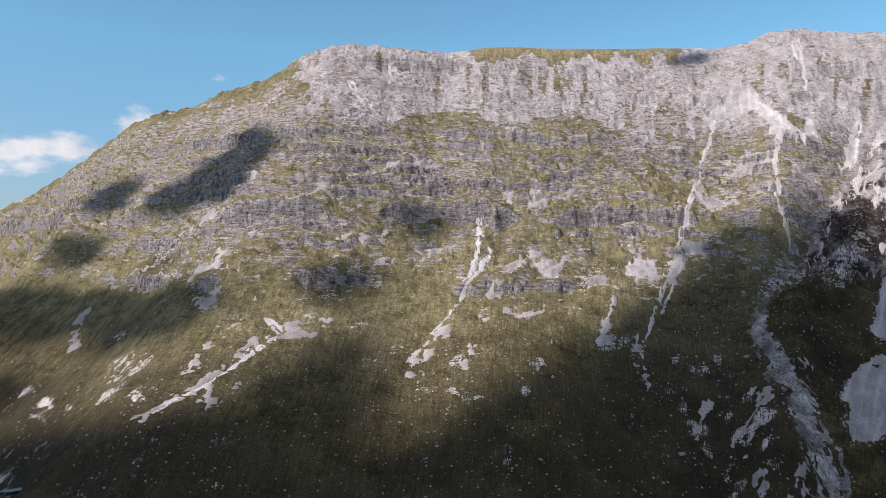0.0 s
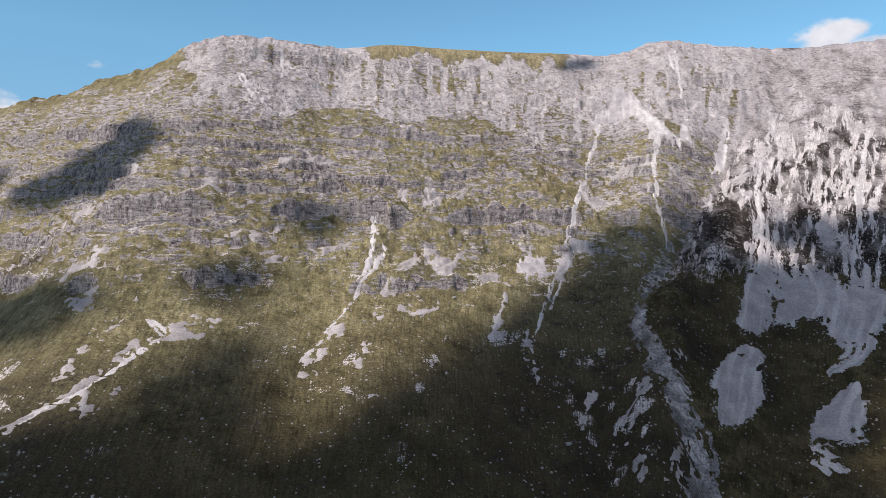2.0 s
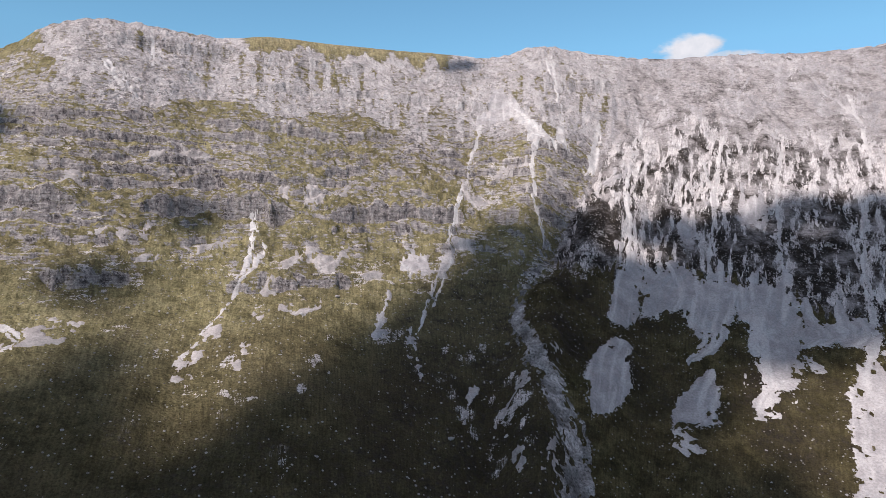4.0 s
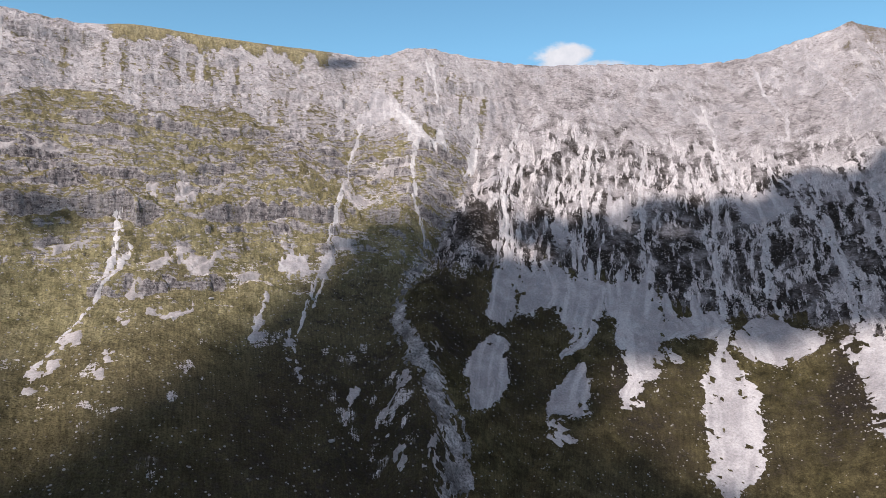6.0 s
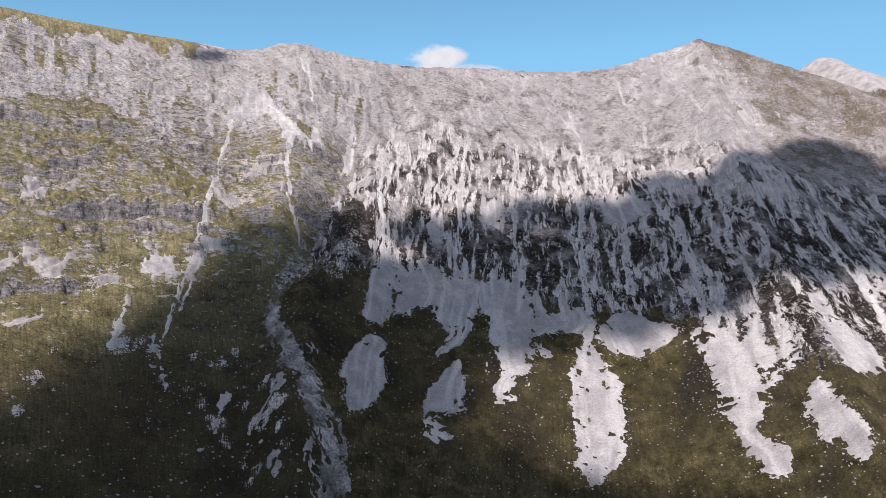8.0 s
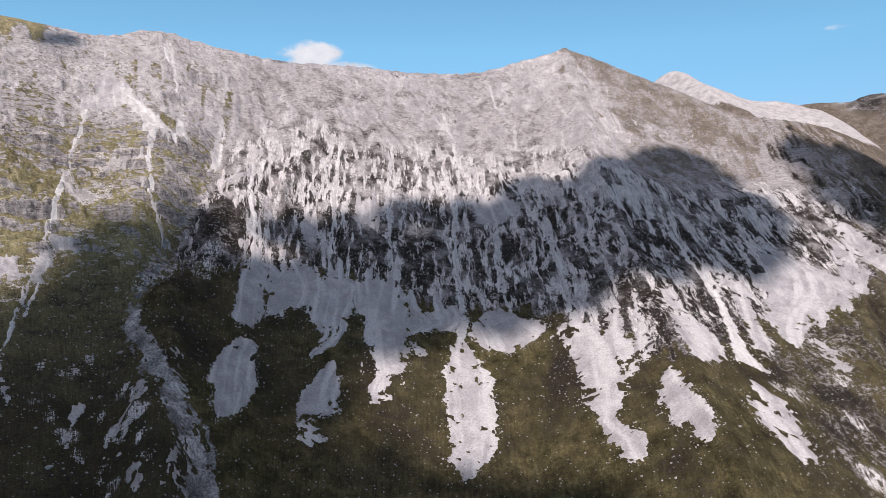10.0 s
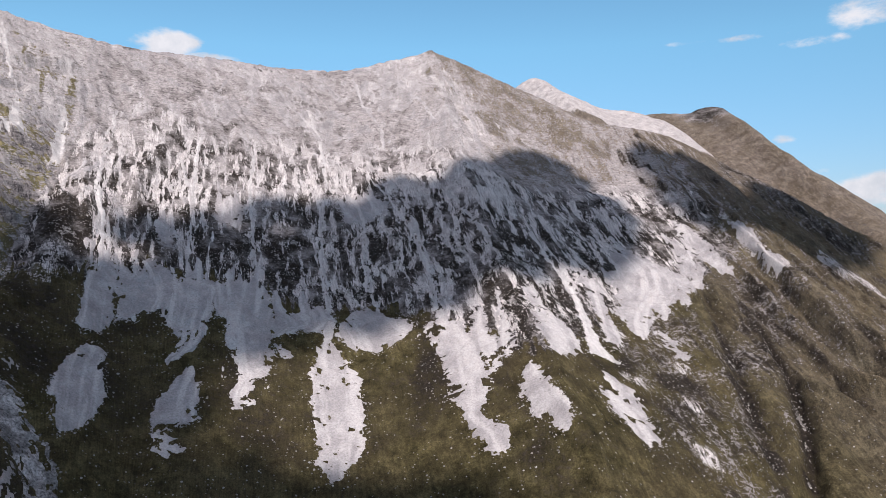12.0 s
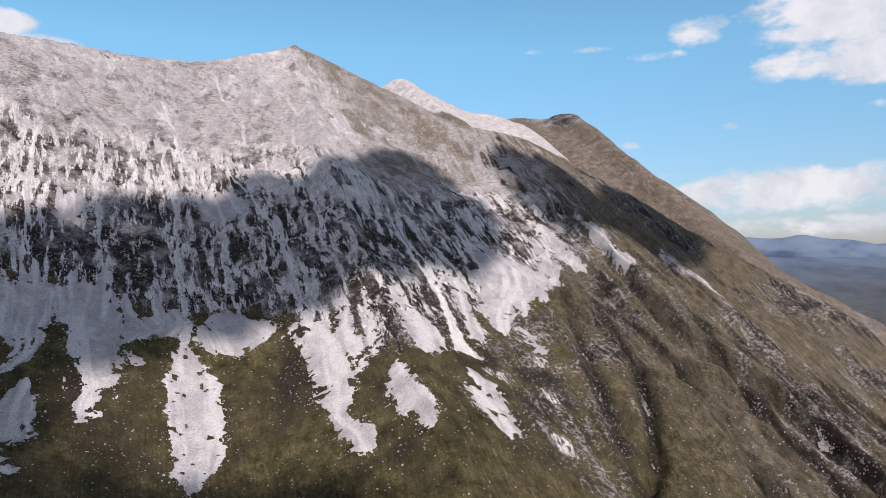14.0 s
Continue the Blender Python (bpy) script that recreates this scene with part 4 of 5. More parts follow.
scree_run("scree_fan", ((57.87, 575, 0.18), (57.65, 604, 0.19), (57.41, 631, 0.23), (57.24, 649, 0.41), (57.21, 662, 0.19)), "bright scree finger beside a gully", 0.8, SCREE)
scree_run("scree_fan", ((57.66, 685, 0.32), (57.66, 699, 0.55), (57.69, 714, 0.6), (57.78, 728, 0.59), (58.01, 744, 0.44), (58.01, 754, 0.36), (58.0, 760, 0.13)), "oval pale scree tongue on olive grass", 0.5, SCREE)
scree_run("scree_fan", ((61.46, 682, 0.17), (61.58, 693, 0.63), (61.44, 703, 0.83), (61.4, 717, 0.92), (61.55, 730, 0.75), (61.66, 741, 0.57), (61.65, 749, 0.24)), "leaf-shaped pale scree tongue on the slope", 0.5, SCREE)
scree_run("scree_fan", ((59.55, 581, 0.35), (59.53, 609, 0.42), (59.78, 628, 0.71), (59.9, 647, 0.96), (59.76, 661, 0.93), (59.27, 677, 0.28)), "scree pocket between two gullies", 0.9, SCREE)
scree_run("scree_fan", ((62.22, 512, 0.17), (62.16, 553, 0.2), (61.95, 593, 0.19), (61.78, 621, 0.24), (61.55, 644, 0.42), (61.6, 657, 0.69)), "thin scree chute with a stony end", 0.5, FRESH)
scree_run("scree_fan", ((64.07, 502, 0.76), (63.57, 540, 0.53), (63.22, 574, 0.4), (62.92, 606, 0.4), (62.91, 620, 0.46), (62.66, 639, 0.2)), "scree finger on the slope's turn", 0.9, SCREE)
scree_run("scree_fan", ((67.12, 421, 0.56), (67.44, 445, 1.41), (67.59, 466, 1.94), (67.38, 490, 2.33), (66.84, 516, 1.96), (65.67, 547, 1.16), (64.85, 577, 0.75), (64.49, 600, 0.3)), "wide grey scree sheet with a ragged foot", 0.8, SCREE)
scree_run("scree_fan", ((67.09, 503, 0.5), (67.0, 522, 0.58), (66.78, 543, 0.39), (66.55, 561, 0.22)), "scree finger under the grey sheet", 0.8, SCREE)
scree_run("scree_fan", ((72.53, 315, 0.37), (72.5, 346, 0.6), (72.37, 384, 0.73), (72.55, 412, 0.79), (72.91, 427, 0.39)), "slanting scree streak on the shoulder", 0.6, SCREE)
scree_run("scree_fan", ((71.17, 370, 0.75), (70.89, 409, 0.83), (70.56, 442, 0.7), (69.97, 470, 0.53)), "grey scree band beside a pale streak", 0.9, SCREE)
scree_run("scree_fan", ((75.98, 303, 0.4), (76.23, 336, 0.42), (76.01, 374, 0.2), (75.94, 400, 0.37), (75.89, 416, 0.24)), "last pale scree run before the moor", 0.6, SCREE)
scree_run("scree_fan", ((65.92, 593, 0.26), (65.9, 602, 0.35), (65.89, 613, 0.36), (65.8, 622, 0.21)), "ring-shaped patch of pale stones", 1.2, SCREE)
scree_run("scree_fan", ((43.06, 313, 0.67), (43.03, 339, 1.12), (42.82, 375, 0.69)), "grey scree hollow among dark crags", 0.9, SCREE)
scree_run("scree_fan", ((51.36, 320, 0.98), (51.74, 348, 1.6), (51.96, 378, 1.39)), "broad grey scree patch among dark crags", 1.0, SCREE)
scree_run("scree_fan", ((38.21, 366, 0.67), (38.45, 388, 0.74), (38.85, 411, 0.57)), "pale scree pocket over the apron", 1.0, SCREE)
scree_run("scree_fan", ((22.94, 81, 0.25), (22.94, 108, 0.94), (23.02, 133, 1.69), (23.08, 157, 2.28)), "smooth grey scree cone under the cap", 0.4, SCREE)
scree_run("scree_fan", ((23.24, 95, 0.21), (24.18, 140, 0.38), (25.73, 192, 0.69), (26.58, 215, 1.05), (27.8, 226, 0.88), (28.72, 228, 0.35)), "bright limb of a scree cone", 0.5, FRESH)
scree_run("scree_fan", ((27.88, 186, 0.14), (28.11, 207, 0.46), (28.44, 224, 0.56), (28.99, 226, 0.32)), "white scree cone at a gully mouth", 0.4, FRESH)
scree_run("scree_fan", ((31.12, 144, 0.29), (31.09, 164, 0.35), (30.84, 192, 0.42), (30.49, 218, 0.41), (29.98, 240, 0.27)), "white scree cone beside the burn head", 0.5, FRESH)
scree_run("scree_fan", ((33.05, 252, 0.65), (32.36, 265, 0.87), (31.74, 272, 0.68)), "bright scree shelf on the corner of the corrie", 1.0, SCREE)
scree_run("scree_fan", ((-4.9, 426, 0.43), (-4.81, 434, 0.99), (-5.05, 443, 0.98)), "pale rounded scree patch in the grass", 0.6, SANDY)
scree_run("scree_fan", ((-4.06, 429, 0.27), (-3.95, 437, 0.18)), "pale scree patch beside a larger one", 0.7, SANDY)
scree_run("scree_fan", ((-12.42, 269, 0.3), (-12.76, 271, 1.08), (-12.91, 275, 1.32)), "scree slope over a low crag", 0.7, SANDY)
scree_run("scree_fan", ((-6.51, 263, 0.18), (-6.38, 273, 0.58), (-6.34, 280, 0.66)), "scree cone on a high ledge", 0.6, SANDY)
scree_run("scree_fan", ((-1.06, 223, 1.56), (-0.96, 234, 2.15), (-0.99, 239, 1.88)), "long flat strip of scree on a terrace", 0.8, SANDY)
scree_run("scree_fan", ((5.7, 286, 0.36), (5.63, 294, 0.48), (5.46, 309, 0.3)), "small scree cone over a crag", 0.6, SANDY)
scree_run("scree_fan", ((7.5, 274, 0.24), (7.5, 291, 0.49), (7.76, 302, 0.83), (7.48, 317, 0.5)), "pale scree cone on a grassy terrace", 0.6, SANDY)
scree_run("scree_fan", ((10.12, 286, 0.21), (9.63, 299, 0.58), (9.4, 303, 0.67)), "small scree cone on a ledge", 0.6, SANDY)
scree_run("scree_fan", ((6.58, 383, 0.35), (6.28, 387, 0.87), (5.95, 404, 0.45)), "low scree patch on the grass", 0.8, SANDY)
scree_run("scree_fan", ((7.4, 376, 0.24), (7.64, 383, 0.74), (8.39, 399, 0.98), (8.76, 412, 0.5)), "scree sheet below the sandstone crags", 0.8, SANDY)
scree_run("scree_fan", ((10.01, 386, 0.25), (9.74, 393, 0.34)), "small scree patch in the grass", 0.8, SANDY)
scree_run("scree_fan", ((12.19, 414, 0.5), (12.16, 420, 0.75)), "thin strip of scree on a ledge", 0.8, SANDY)
scree_run("scree_fan", ((4.81, 417, 0.28), (4.92, 421, 0.41)), "small scree patch in the grass", 0.7, SANDY)
scree_run("scree_fan", ((4.63, 437, 0.17), (4.52, 445, 0.3), (4.44, 453, 0.3)), "small scree patch in the grass", 0.7, SANDY)
scree_run("scree_fan", ((5.93, 444, 0.43), (5.71, 448, 0.42)), "low scree strip in the grass", 0.8, SANDY)
scree_run("scree_fan", ((7.75, 448, 0.34), (7.18, 452, 0.75), (6.66, 456, 0.29)), "low scree strip in the grass", 0.8, SANDY)
scree_run("scree_fan", ((2.17, 441, 0.24), (2.03, 447, 0.42), (1.98, 457, 0.43)), "scree at the foot of a gully", 0.5, SANDY)
scree_run("scree_fan", ((1.5, 467, 0.27), (1.56, 474, 0.44)), "stony patch in rough grass", 1.0, SANDY)
scree_run("scree_fan", ((0.85, 473, 0.13), (0.82, 484, 0.15)), "stony patch in rough grass", 1.1, SANDY)
scree_run("scree_fan", ((-11.19, 229, 0.48), (-11.01, 239, 0.67), (-11.21, 247, 0.51)), "high scree patch between crags", 0.8, SANDY)
scree_run("scree_fan", ((-7.82, 322, 0.9), (-7.69, 324, 0.8)), "scree shelf along the top of a crag", 0.8, SANDY)
scree_run("scree_fan", ((-3.78, 336, 0.23), (-3.96, 342, 0.69)), "scree shelf between two crags", 0.8, SANDY)
scree_run("scree_fan", ((-2.13, 325, 0.16), (-2.21, 338, 0.43), (-2.33, 342, 0.52)), "pointed scree patch on the terrace", 0.7, SANDY)
scree_run("scree_fan", ((-10.54, 333, 0.32), (-10.3, 347, 0.42)), "stony slope in the grass", 0.8, SANDY)
scree_run("scree_fan", ((-10.62, 348, 0.53), (-10.43, 362, 0.82)), "stony slope in the grass", 0.8, SANDY)
scree_run("scree_fan", ((-15.08, 314, 0.33), (-15.52, 319, 0.57), (-16.24, 321, 0.48)), "slanting stony band on the hillside", 0.9, SANDY)
scree_run("scree_fan", ((-14.69, 332, 0.46), (-13.48, 334, 0.36), (-13.94, 336, 0.85)), "stony slope in the grass", 1.0, SANDY)
scree_run("scree_fan", ((-9.68, 377, 0.33), (-9.84, 381, 0.46), (-9.54, 402, 0.32)), "stony run in the shaded grass", 1.0, SANDY)
scree_run("scree_fan", ((-7.79, 400, 0.23), (-7.87, 413, 0.28), (-7.97, 427, 0.18)), "stony rake in the grass", 0.9, SANDY)
scree_run("scree_fan", ((-6.81, 439, 0.25), (-6.91, 454, 0.32), (-7.45, 466, 0.32), (-7.98, 477, 0.36), (-8.63, 484, 0.38), (-9.63, 488, 0.22)), "slanting pale stony rake in the grass", 0.7, SANDY)
scree_run("scree_fan", ((-8.52, 443, 0.18), (-8.77, 453, 0.19), (-8.79, 461, 0.19)), "stony rake beside a longer one", 0.9, SANDY)
scree_run("scree_fan", ((-7.19, 481, 0.28), (-7.07, 488, 0.34), (-7.23, 495, 0.32)), "low stony patch in the grass", 1.0, SANDY)
scree_run("scree_fan", ((-16.48, 354, 0.19), (-16.1, 373, 0.2), (-15.58, 393, 0.24)), "stony run in the shaded grass", 0.7, SANDY)
scree_run("scree_fan", ((15.06, 385, 0.46), (15.7, 394, 0.94), (15.3, 409, 1.32), (16.04, 423, 1.04)), "broken scree under a gully", 1.0, SCREE)
scree_run("scree_fan", ((18.89, 391, 0.48), (18.53, 403, 0.66), (18.03, 429, 0.49)), "grey scree beside a stony gully", 0.9, SCREE)
scree_run("scree_fan", ((19.8, 376, 0.79), (19.94, 388, 1.35)), "scree strip under the crags", 1.0, SCREE)
scree_run("scree_fan", ((24.04, 248, 1.59), (24.09, 266, 1.29)), "long flat scree strip on a terrace", 0.9, SANDY)
scree_run("scree_fan", ((25.08, 306, 0.41), (24.57, 314, 0.82)), "scree cone on a grassy ledge", 0.8, SANDY)
scree_run("scree_fan", ((27.48, 267, 0.33), (27.53, 279, 0.84)), "grey scree cone in the corrie corner", 0.9, SANDY)
scree_run("scree_fan", ((20.33, 271, 0.26), (20.42, 289, 0.44), (21.86, 318, 1.62)), "long scree shelf over the crags", 0.9, SANDY)
scree_run("scree_fan", ((13.39, 446, 0.15), (12.78, 463, 0.25), (12.38, 479, 0.34), (12.53, 487, 1.08)), "grey stones in the shade", 0.9, SCREE)
scree_run("scree_fan", ((15.13, 488, 0.38), (14.96, 498, 0.53)), "pale stones in the shaded grass", 1.0, SCREE)
scree_run("scree_fan", ((15.17, 508, 0.29), (15.62, 520, 0.29), (15.84, 529, 0.24)), "pale stones in the shaded grass", 1.0, SCREE)
scree_run("scree_fan", ((0.96, 355, 1.18), (1.27, 359, 1.04)), "stony ledge above the grass", 0.9, SANDY)
scree_run("scree_fan", ((-1.86, 363, 0.62), (-1.99, 369, 0.57)), "low stony shelf in the grass", 0.9, SANDY)
scree_run("scree_fan", ((3.83, 477, 0.25), (3.54, 485, 0.34), (3.29, 494, 0.26)), "stony patch below the ledges", 1.1, SANDY)
scree_run("scree_gully", ((24.57, 140.0, 0.2), (25.64, 195.0, 0.2), (25.91, 221.0, 0.27), (25.78, 271.0, 0.2), (26.05, 331.0, 0.2), (26.72, 376.0, 0.13)), "narrow white gully full of stones", 0.5, FRESH)
scree_run("scree_gully", ((26.99, 35.0, 0.2), (27.8, 91.0, 0.2), (28.07, 169.0, 0.13), (28.47, 213.0, 0.2)), "narrow white gully under the crest", 0.5, FRESH)
scree_run("scree_gully", ((21.74, 119.0, 0.2), (20.93, 198.0, 0.2), (19.72, 303.0, 0.13), (18.64, 377.0, 0.2), (17.16, 440.0, 0.2), (16.08, 483.0, 0.2), (15.41, 492.0, 0.13)), "winding gully with pale stones", 0.5, FRESH)
scree_run("scree_gully", ((19.45, 385.0, 0.13), (18.24, 427.0, 0.13), (17.16, 463.0, 0.13)), "second runnel of pale stones", 0.5, FRESH)
scree_run("scree_gully", ((15.41, 499.0, 0.13), (15.54, 517.0, 0.13), (15.95, 530.0, 0.13)), "pale runnel in the dark grass", 0.5, FRESH)
scree_run("scree_gully", ((4.37, 370.0, 0.13), (3.42, 406.0, 0.13), (2.88, 413.0, 0.07), (2.35, 434.0, 0.13), (1.4, 449.0, 0.07)), "stony runnel down the grass", 0.5, FRESH)
scree_run("scree_gully", ((-6.54, 447.0, 0.13), (-6.81, 459.0, 0.13), (-7.35, 468.0, 0.13), (-7.89, 479.0, 0.13), (-8.83, 484.0, 0.13), (-9.77, 491.0, 0.13)), "slanting pale stony rake in the grass", 0.5, FRESH)
scree_run("scree_gully", ((-6.68, 422.0, 0.07), (-5.6, 439.0, 0.07), (-6.68, 456.0, 0.07)), "short stony runnel in grass", 0.5, FRESH)
scree_run("scree_gully", ((2.35, 451.0, 0.13), (1.4, 457.0, 0.13), (0.33, 473.0, 0.07)), "slanting stony runnel in grass", 0.5, FRESH)
scree_run("scree_gully", ((-4.52, 13.0, 0.13), (-4.25, 40.0, 0.13), (-3.98, 82.0, 0.13)), "pale runnel under the summit", 0.5, FRESH)
scree_run("scree_gully", ((-6.81, 82.0, 0.2), (-5.46, 118.0, 0.13), (-4.12, 147.0, 0.13)), "pale runnel in the grey cap", 0.5, FRESH)
scree_run("scree_gully", ((3.56, 322.0, 0.06), (3.83, 355.0, 0.13), (3.56, 387.0, 0.13), (2.88, 410.0, 0.07)), "broken line of pale stones", 0.5, FRESH)
scree_run("scree_gully", ((12.58, 459.0, 0.13), (12.31, 482.0, 0.34), (13.12, 490.0, 0.34)), "grey stones in the shade", 0.5, FRESH)
scree_run("scree_gully", ((40.59, 191.0, 0.07), (40.32, 262.0, 0.07), (40.19, 338.0, 0.13), (40.05, 423.0, 0.13), (40.05, 489.0, 0.13)), "white chute between dark crags", 0.5, FRESH)
scree_run("scree_gully", ((39.24, 234.0, 0.07), (39.92, 304.0, 0.07), (40.19, 338.0, 0.13)), "white chute joining another", 0.5, FRESH)
scree_run("scree_gully", ((44.5, 229.0, 0.07), (44.23, 307.0, 0.07), (44.5, 390.0, 0.13), (44.63, 476.0, 0.13)), "white chute between dark crags", 0.5, FRESH)
scree_run("scree_gully", ((48.54, 104.0, 0.07), (49.34, 169.0, 0.07), (49.48, 302.0, 0.07), (48.81, 405.0, 0.07), (48.94, 486.0, 0.07), (48.81, 555.0, 0.07)), "long white chute from the upper slope", 0.5, FRESH)
scree_run("scree_gully", ((52.44, 281.0, 0.07), (53.65, 338.0, 0.13), (54.33, 419.0, 0.13), (55.0, 480.0, 0.07), (54.87, 533.0, 0.07), (54.73, 566.0, 0.07)), "long white chute from the upper slope", 0.5, FRESH)
scree_run("scree_gully", ((51.77, 365.0, 0.06), (51.63, 438.0, 0.07), (51.5, 496.0, 0.07), (51.9, 550.0, 0.07)), "thin white chute of stones", 0.5, FRESH)
scree_run("scree_gully", ((34.8, 131.0, 0.13), (33.86, 222.0, 0.2), (33.45, 309.0, 0.2), (33.86, 385.0, 0.2), (33.72, 432.0, 0.27)), "bright chute beside the burn", 0.5, FRESH)
scree_run("scree_gully", ((45.57, 40.0, 0.07), (47.32, 100.0, 0.07), (48.81, 140.0, 0.07)), "light scree runnel on the upper slope", 0.5, SCREE)
scree_run("scree_gully", ((42.48, 60.0, 0.07), (41.67, 99.0, 0.13), (41.0, 147.0, 0.07)), "light scree runnel on the upper slope", 0.5, SCREE)
scree_run("scree_gully", ((52.31, 31.0, 0.07), (52.85, 98.0, 0.07), (53.92, 159.0, 0.07), (53.92, 221.0, 0.07)), "light scree runnel on the upper slope", 0.5, SCREE)
scree_run("scree_gully", ((59.04, 67.0, 0.07), (60.39, 103.0, 0.13), (60.79, 180.0, 0.13), (60.25, 273.0, 0.13)), "light scree runnel under the summit", 0.5, SCREE)
scree_run("scree_gully", ((55.81, 54.0, 0.07), (57.16, 132.0, 0.07), (57.96, 202.0, 0.07)), "light scree runnel under the summit", 0.5, SCREE)
scree_run("scree_gully", ((53.79, 269.0, 0.13), (54.6, 396.0, 0.13), (55.0, 468.0, 0.07), (55.14, 525.0, 0.13)), "white chute between dark crags", 0.5, FRESH)
scree_run("scree_gully", ((57.16, 361.0, 0.07), (58.1, 437.0, 0.07), (58.5, 494.0, 0.07)), "white chute in dark heather", 0.5, FRESH)
scree_run("scree_gully", ((61.6, 440.0, 0.07), (61.87, 508.0, 0.07), (62.0, 560.0, 0.07)), "white chute in dark heather", 0.5, FRESH)
scree_run("burn_bed", ((27.0, 373, 0.18), (26.83, 392, 0.26), (26.11, 424, 0.33), (25.53, 457, 0.37), (24.71, 472, 0.30), (24.56, 491, 0.42), (25.0, 516, 0.58), (25.87, 543, 0.76), (27.04, 569, 0.82), (27.89, 590, 0.92), (28.92, 610, 1.06), (29.46, 627, 1.08), (29.81, 644, 1.36), (29.69, 659, 1.40), (29.53, 666, 1.29)), "stony bed of a mountain burn", 0.95, BURN)
scree_run("scree_fan", ((25.2, 564, 0.30), (24.8, 573, 0.43), (23.86, 578, 0.54), (23.2, 584, 0.45)), "stony bank beside the burn", 1.1, SANDY)
scree_run("scree_fan", ((27.81, 621, 0.31), (27.48, 636, 0.35), (27.29, 648, 0.29)), "stony bank beside the burn", 1.1, SANDY)
scree_run("scree_fan", ((27.48, 542, 0.21), (28.05, 550, 0.26)), "small stony patch by the burn", 1.1, SANDY)
scree_run("scree_fan", ((23.59, 601, 0.35), (23.59, 606, 0.29)), "small stony patch by the burn", 1.1, SANDY)
scree_run("scree_fan", ((20.92, 549, 0.32), (20.21, 564, 0.28), (19.9, 577, 0.22)), "thin stony streaks in dark grass", 1.1, SANDY)
scree_run("scree_fan", ((25.1, 628, 0.27), (25.31, 636, 0.26)), "small stony patch by the burn", 1.1, SANDY)


# ---- clouds overhead, whose shadows lie on the slopes ----
CLOUD_HEIGHT = 720.0


def shade_cloud(lumps):
    """A flat-based fair-weather cloud of rounded lumps: place, two half widths and the turn of each."""
    cloud = new("cloud")
    cloud.location = (lumps[0][0], lumps[0][1], CLOUD_HEIGHT + EYE)
    for x, y, a, b, turn in lumps:
        bm = bmesh.new()
        middle = Vector((x, y, CLOUD_HEIGHT + EYE))
        m = Matrix.Rotation(radians(turn), 4, "Z") @ Matrix.Diagonal((a, b, 16, 1))
        bmesh.ops.create_icosphere(bm, subdivisions=4, radius=1.0, matrix=m)
        for v in bm.verts:
            n = noise.fractal((v.co + middle) / 55, 0.7, 2.0, 5)
            v.co += Vector((v.co.x, v.co.y, v.co.z * 0.3)) * (0.33 * n)
            v.co += middle - cloud.location
        me = bpy.data.meshes.new("puff")
        bm.to_mesh(me)
        bm.free()
        me.polygons.foreach_set("use_smooth", np.ones(len(me.polygons), bool))
        me.materials.append(CLOUD)
        new("puff", me).parent = cloud
    return tagged(cloud, "white fair-weather cumulus cloud drifting over the valley", "cloud", group="clouds over the valley")


shade_cloud(((-770, 227, 93, 65, 67), (-729, 252, 74, 33, 86), (-836, 200, 58, 44, 99)))
shade_cloud(((-937, 297, 52, 38, -136), (-977, 159, 62, 35, 116)))
shade_cloud(((-1007, 31, 103, 48, 140), (-906, -35, 105, 41, 133), (-828, -58, 51, 21, 129)))
shade_cloud(((-717, -41, 49, 13, 53),))
shade_cloud(((-626, 77, 42, 16, 59),))
shade_cloud(((-740, -141, 38, 19, 64), (-777, -179, 34, 17, 57), (-763, -191, 45, 22, 48), (-997, -102, 39, 16, 134)))
shade_cloud(((-911, -235, 96, 38, 150), (-829, -241, 51, 37, -149), (-769, -261, 51, 29, -162), (-804, -222, 42, 22, -139)))
shade_cloud(((-665, -213, 94, 31, -136), (-565, -116, 130, 36, 49), (-472, -48, 116, 35, 46), (-606, -172, 93, 30, 47), (-527, -158, 128, 56, 49), (-637, -190, 61, 25, 49)))
shade_cloud(((-389, 3, 104, 41, -140), (-358, -54, 126, 47, -139), (-396, -133, 101, 39, -143), (-538, -233, 79, 43, -148), (-318, 71, 125, 31, 51), (-412, 12, 124, 41, 52)))
shade_cloud(((-307, -62, 114, 56, -161), (-261, -101, 122, 63, -155), (-409, -125, 111, 51, -141), (-419, -186, 60, 33, -137), (-172, 0, 120, 70, -151), (-191, 101, 60, 24, -150), (-139, 77, 60, 26, -150), (-48, 76, 60, 28, -150)))
shade_cloud(((-77, -57, 194, 80, -147), (-84, -147, 93, 62, -147), (45, -64, 187, 88, -148), (101, -118, 186, 85, -147), (239, -119, 215, 78, -153), (344, -37, 97, 55, -171), (167, -244, 152, 46, -159)))
shade_cloud(((501, -171, 128, 29, -140), (432, -263, 182, 58, -142), (421, -426, 160, 97, -158)))
shade_cloud(((-704, -246, 73, 24, -156), (-618, -223, 82, 43, -152), (-683, -250, 72, 23, -168), (-677, -237, 70, 19, -172), (-527, -195, 94, 40, -142), (-675, -213, 45, 28, -144), (-609, -162, 83, 28, 50)))
shade_cloud(((-505, -268, 62, 34, 156), (-432, -268, 34, 17, 60), (-420, -330, 46, 20, 116), (-392, -384, 44, 20, 110), (-452, -290, 52, 24, 120)))
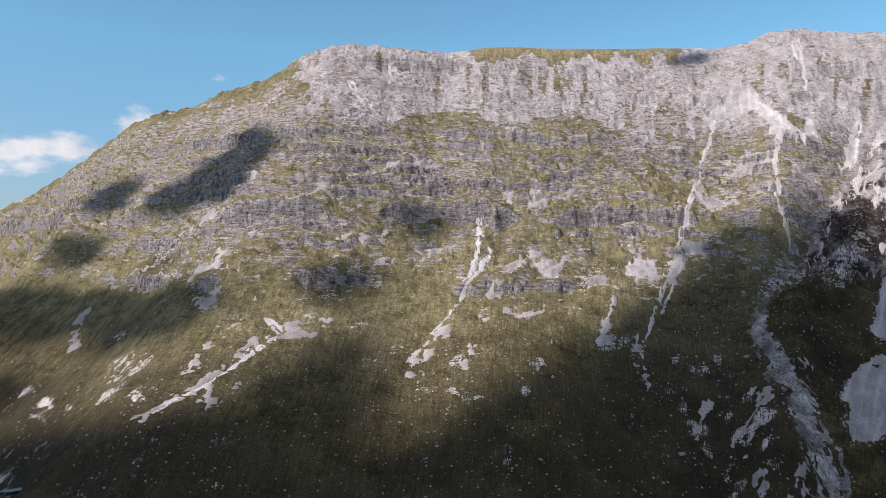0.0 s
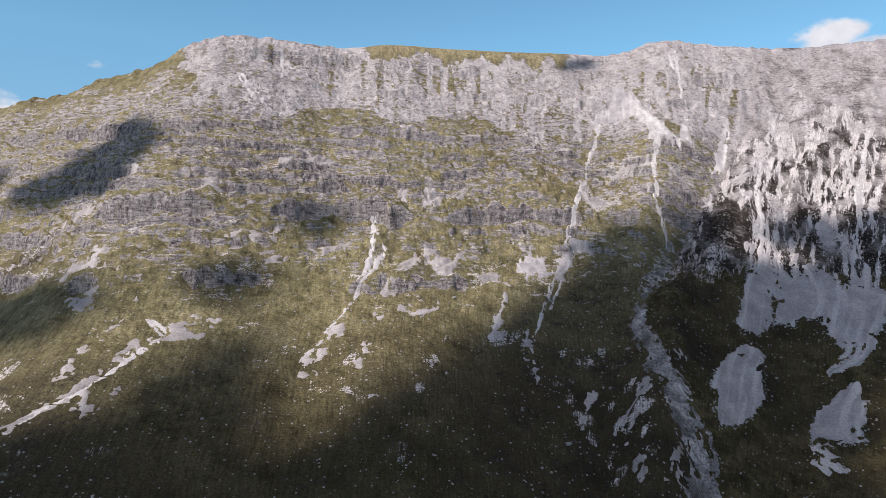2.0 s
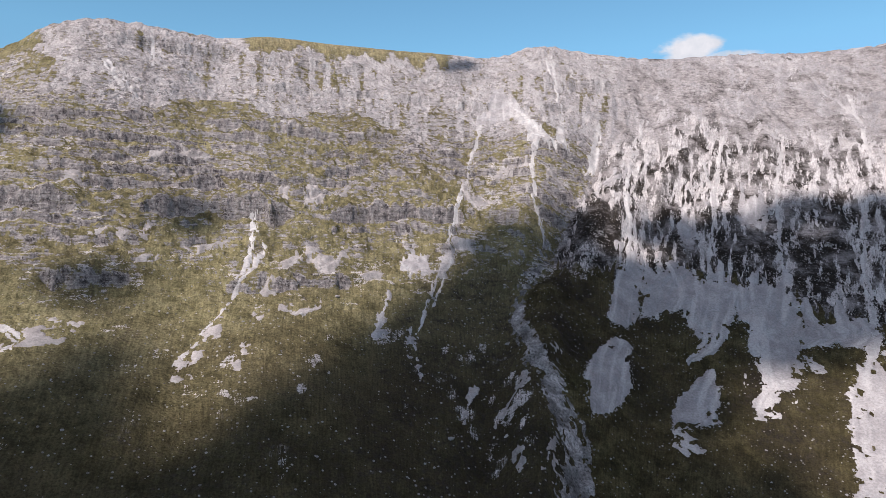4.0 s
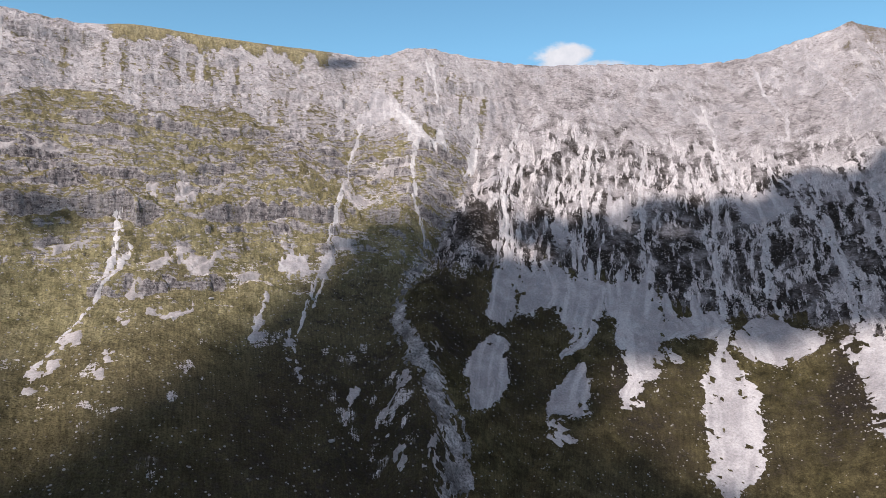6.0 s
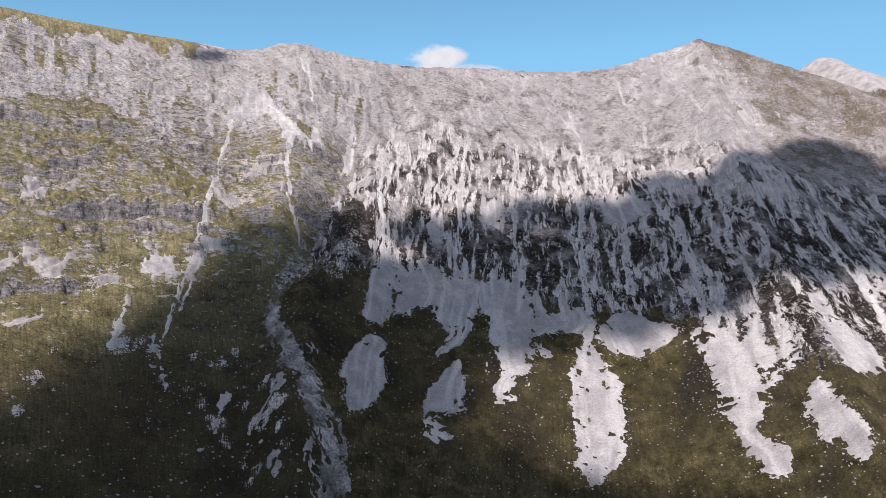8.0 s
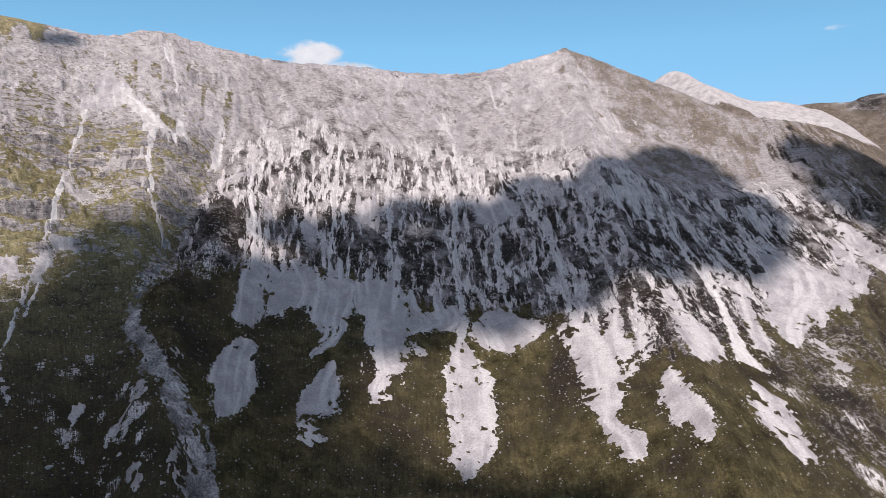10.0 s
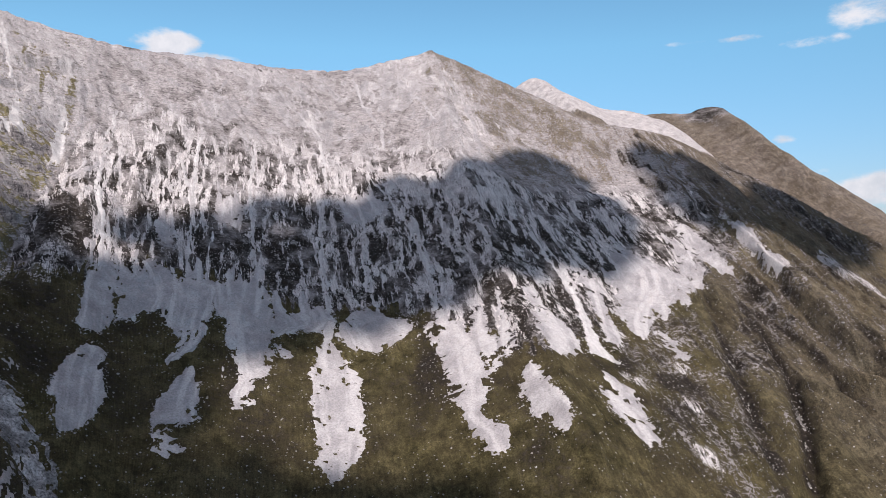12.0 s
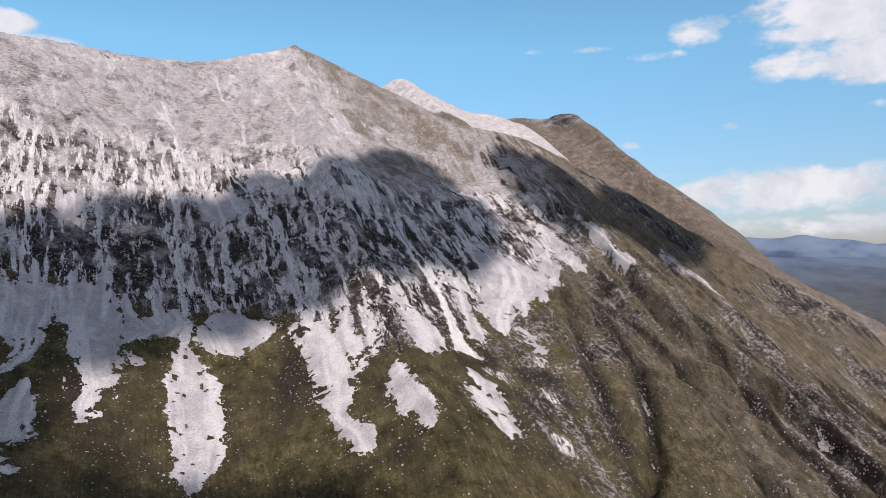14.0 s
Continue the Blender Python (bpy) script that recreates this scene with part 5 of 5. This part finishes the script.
shade_cloud(((-640, -194, 44, 36, 40), (-632, -216, 44, 36, 57), (-676, -234, 44, 36, 74), (-576, -154, 44, 36, 91), (-519, -99, 44, 36, 108), (-556, -171, 44, 36, 125), (-598, -204, 44, 36, 142), (-600, -160, 44, 36, 159), (-699, -245, 44, 36, 176), (-452, -34, 44, 36, 193)))
shade_cloud(((-101, 555, 39, 14, -148),))


# ---- boulders ----
def rock_shape(seed, rough=0.35):
    bm = bmesh.new()
    bmesh.ops.create_icosphere(bm, subdivisions=1, radius=1.0)
    for v in bm.verts:
        v.co *= 1 + rough * noise.noise(v.co * 1.3 + Vector((seed * 7.1, seed * 3.3, 0)))
        v.co.z *= 0.7
    me = bpy.data.meshes.new("boulder")
    bm.to_mesh(me)
    bm.free()
    me.materials.append(STONE)
    return me


def land_point(s, d):
    """The built surface at the nearest grid point."""
    j = int(np.clip(np.searchsorted(s1, s), 0, COLS - 1))
    i = int(np.clip(np.searchsorted(D[:, j], d), 0, D.shape[0] - 1))
    return X[i, j], Y[i, j], Z[i, j] + EYE


def boulder_positions(count, seed):
    """Boulders lie below the crags, in loose swarms."""
    rng = np.random.RandomState(seed)
    found = []
    while len(found) < count:
        s, share = rng.uniform(-30, 98), rng.uniform(0.45, 0.97)
        d = share * float(reach(np.array([s]))[0])
        x, y, z = land_point(s, d)
        if z - EYE > -5 or float(fbm(np.array([x / 40]), np.array([y / 40]), 3, 131)[0]) < rng.uniform(-0.7, 0.5):
            continue
        found.append((x, y, z, rng.uniform(0, 6.28), rng.rand()))
    return found


STONE = scree_material("boulder_stone", (0.20, 0.19, 0.185), (0.31, 0.295, 0.285), (0.42, 0.395, 0.38))
shapes = [rock_shape(k) for k in range(5)]
for k, (x, y, z, turn, luck) in enumerate(boulder_positions(160, 3)):
    size = 0.7 + 1.4 * luck ** 4
    ob = new("boulder", shapes[k % 5])
    ob.matrix_world = Matrix.Translation((x, y, z + 0.15 * size)) @ Matrix.Rotation(turn, 4, "Z") @ Matrix.Diagonal((size, size * 0.8, size * 0.8, 1))
    tagged(ob, "pale weathered boulder lying in the rough grass", "boulder", group="boulders on the lower slopes")

base, tris = PEBBLE
verts, faces = [], []
for k, (x, y, z, turn, luck) in enumerate(boulder_positions(5200, 9)):
    size = 0.25 + 0.6 * luck ** 3
    c, sn = math.cos(turn), math.sin(turn)
    verts.append(base @ np.array([[c, sn, 0], [-sn, c, 0], [0, 0, 1]]) * size + (x, y, z + 0.1 * size))
    faces.append(tris + k * len(base))
me = bpy.data.meshes.new("stones")
me.from_pydata(np.concatenate(verts).tolist(), [], np.concatenate(faces).tolist())
me.materials.append(STONE)
tagged(new("stones", me), "countless small pale stones scattered over the lower slopes", "stones", kind="stuff")


# ---- a bog pool on the lowest ledge ----
def bog_pool(s, d, half_long, half_short):
    x, y, z = land_point(s, d)
    along = math.atan2(-x, y)
    bm = bmesh.new()
    rings = []
    for k in range(48):
        a = k * math.tau / 48
        r = 1 + 0.35 * noise.noise(Vector((math.cos(a) * 1.7, math.sin(a) * 1.7, 4.0)))
        px, py = half_long * r * math.cos(a), half_short * r * math.sin(a)
        rings.append((bm.verts.new((px, py, 0.0)), bm.verts.new((px * 1.05, py * 1.05, -1.4))))
    bm.faces.new([a for a, b in rings])
    for k in range(48):
        (a, b), (c, e) = rings[k], rings[(k + 1) % 48]
        bm.faces.new((a, b, e, c))
    me = bpy.data.meshes.new("bog_pool")
    bm.to_mesh(me)
    bm.free()
    m = bpy.data.materials.new("peat_water")
    m.use_nodes = True
    t = m.node_tree
    bsdf = t.nodes["Principled BSDF"]
    bsdf.inputs["Base Color"].default_value = (0.012, 0.014, 0.022, 1)
    bsdf.inputs["Roughness"].default_value = 0.06
    bump = node(t, "ShaderNodeBump", Strength=0.15, Distance=0.3)
    link(t, noise_of(t, t.nodes.new("ShaderNodeNewGeometry").outputs["Position"], 0.8), bump.inputs["Height"])
    link(t, bump.outputs[0], bsdf.inputs["Normal"])
    me.materials.append(m)
    ob = new("bog_pool", me)
    ob.matrix_world = Matrix.Translation((x, y, z + 0.5)) @ Matrix.Rotation(along, 4, "Z")
    return tagged(ob, "dark peaty pool reflecting blue sky on the grass", "pool")


bog_pool(-12.5, 516, 9.0, 2.6)
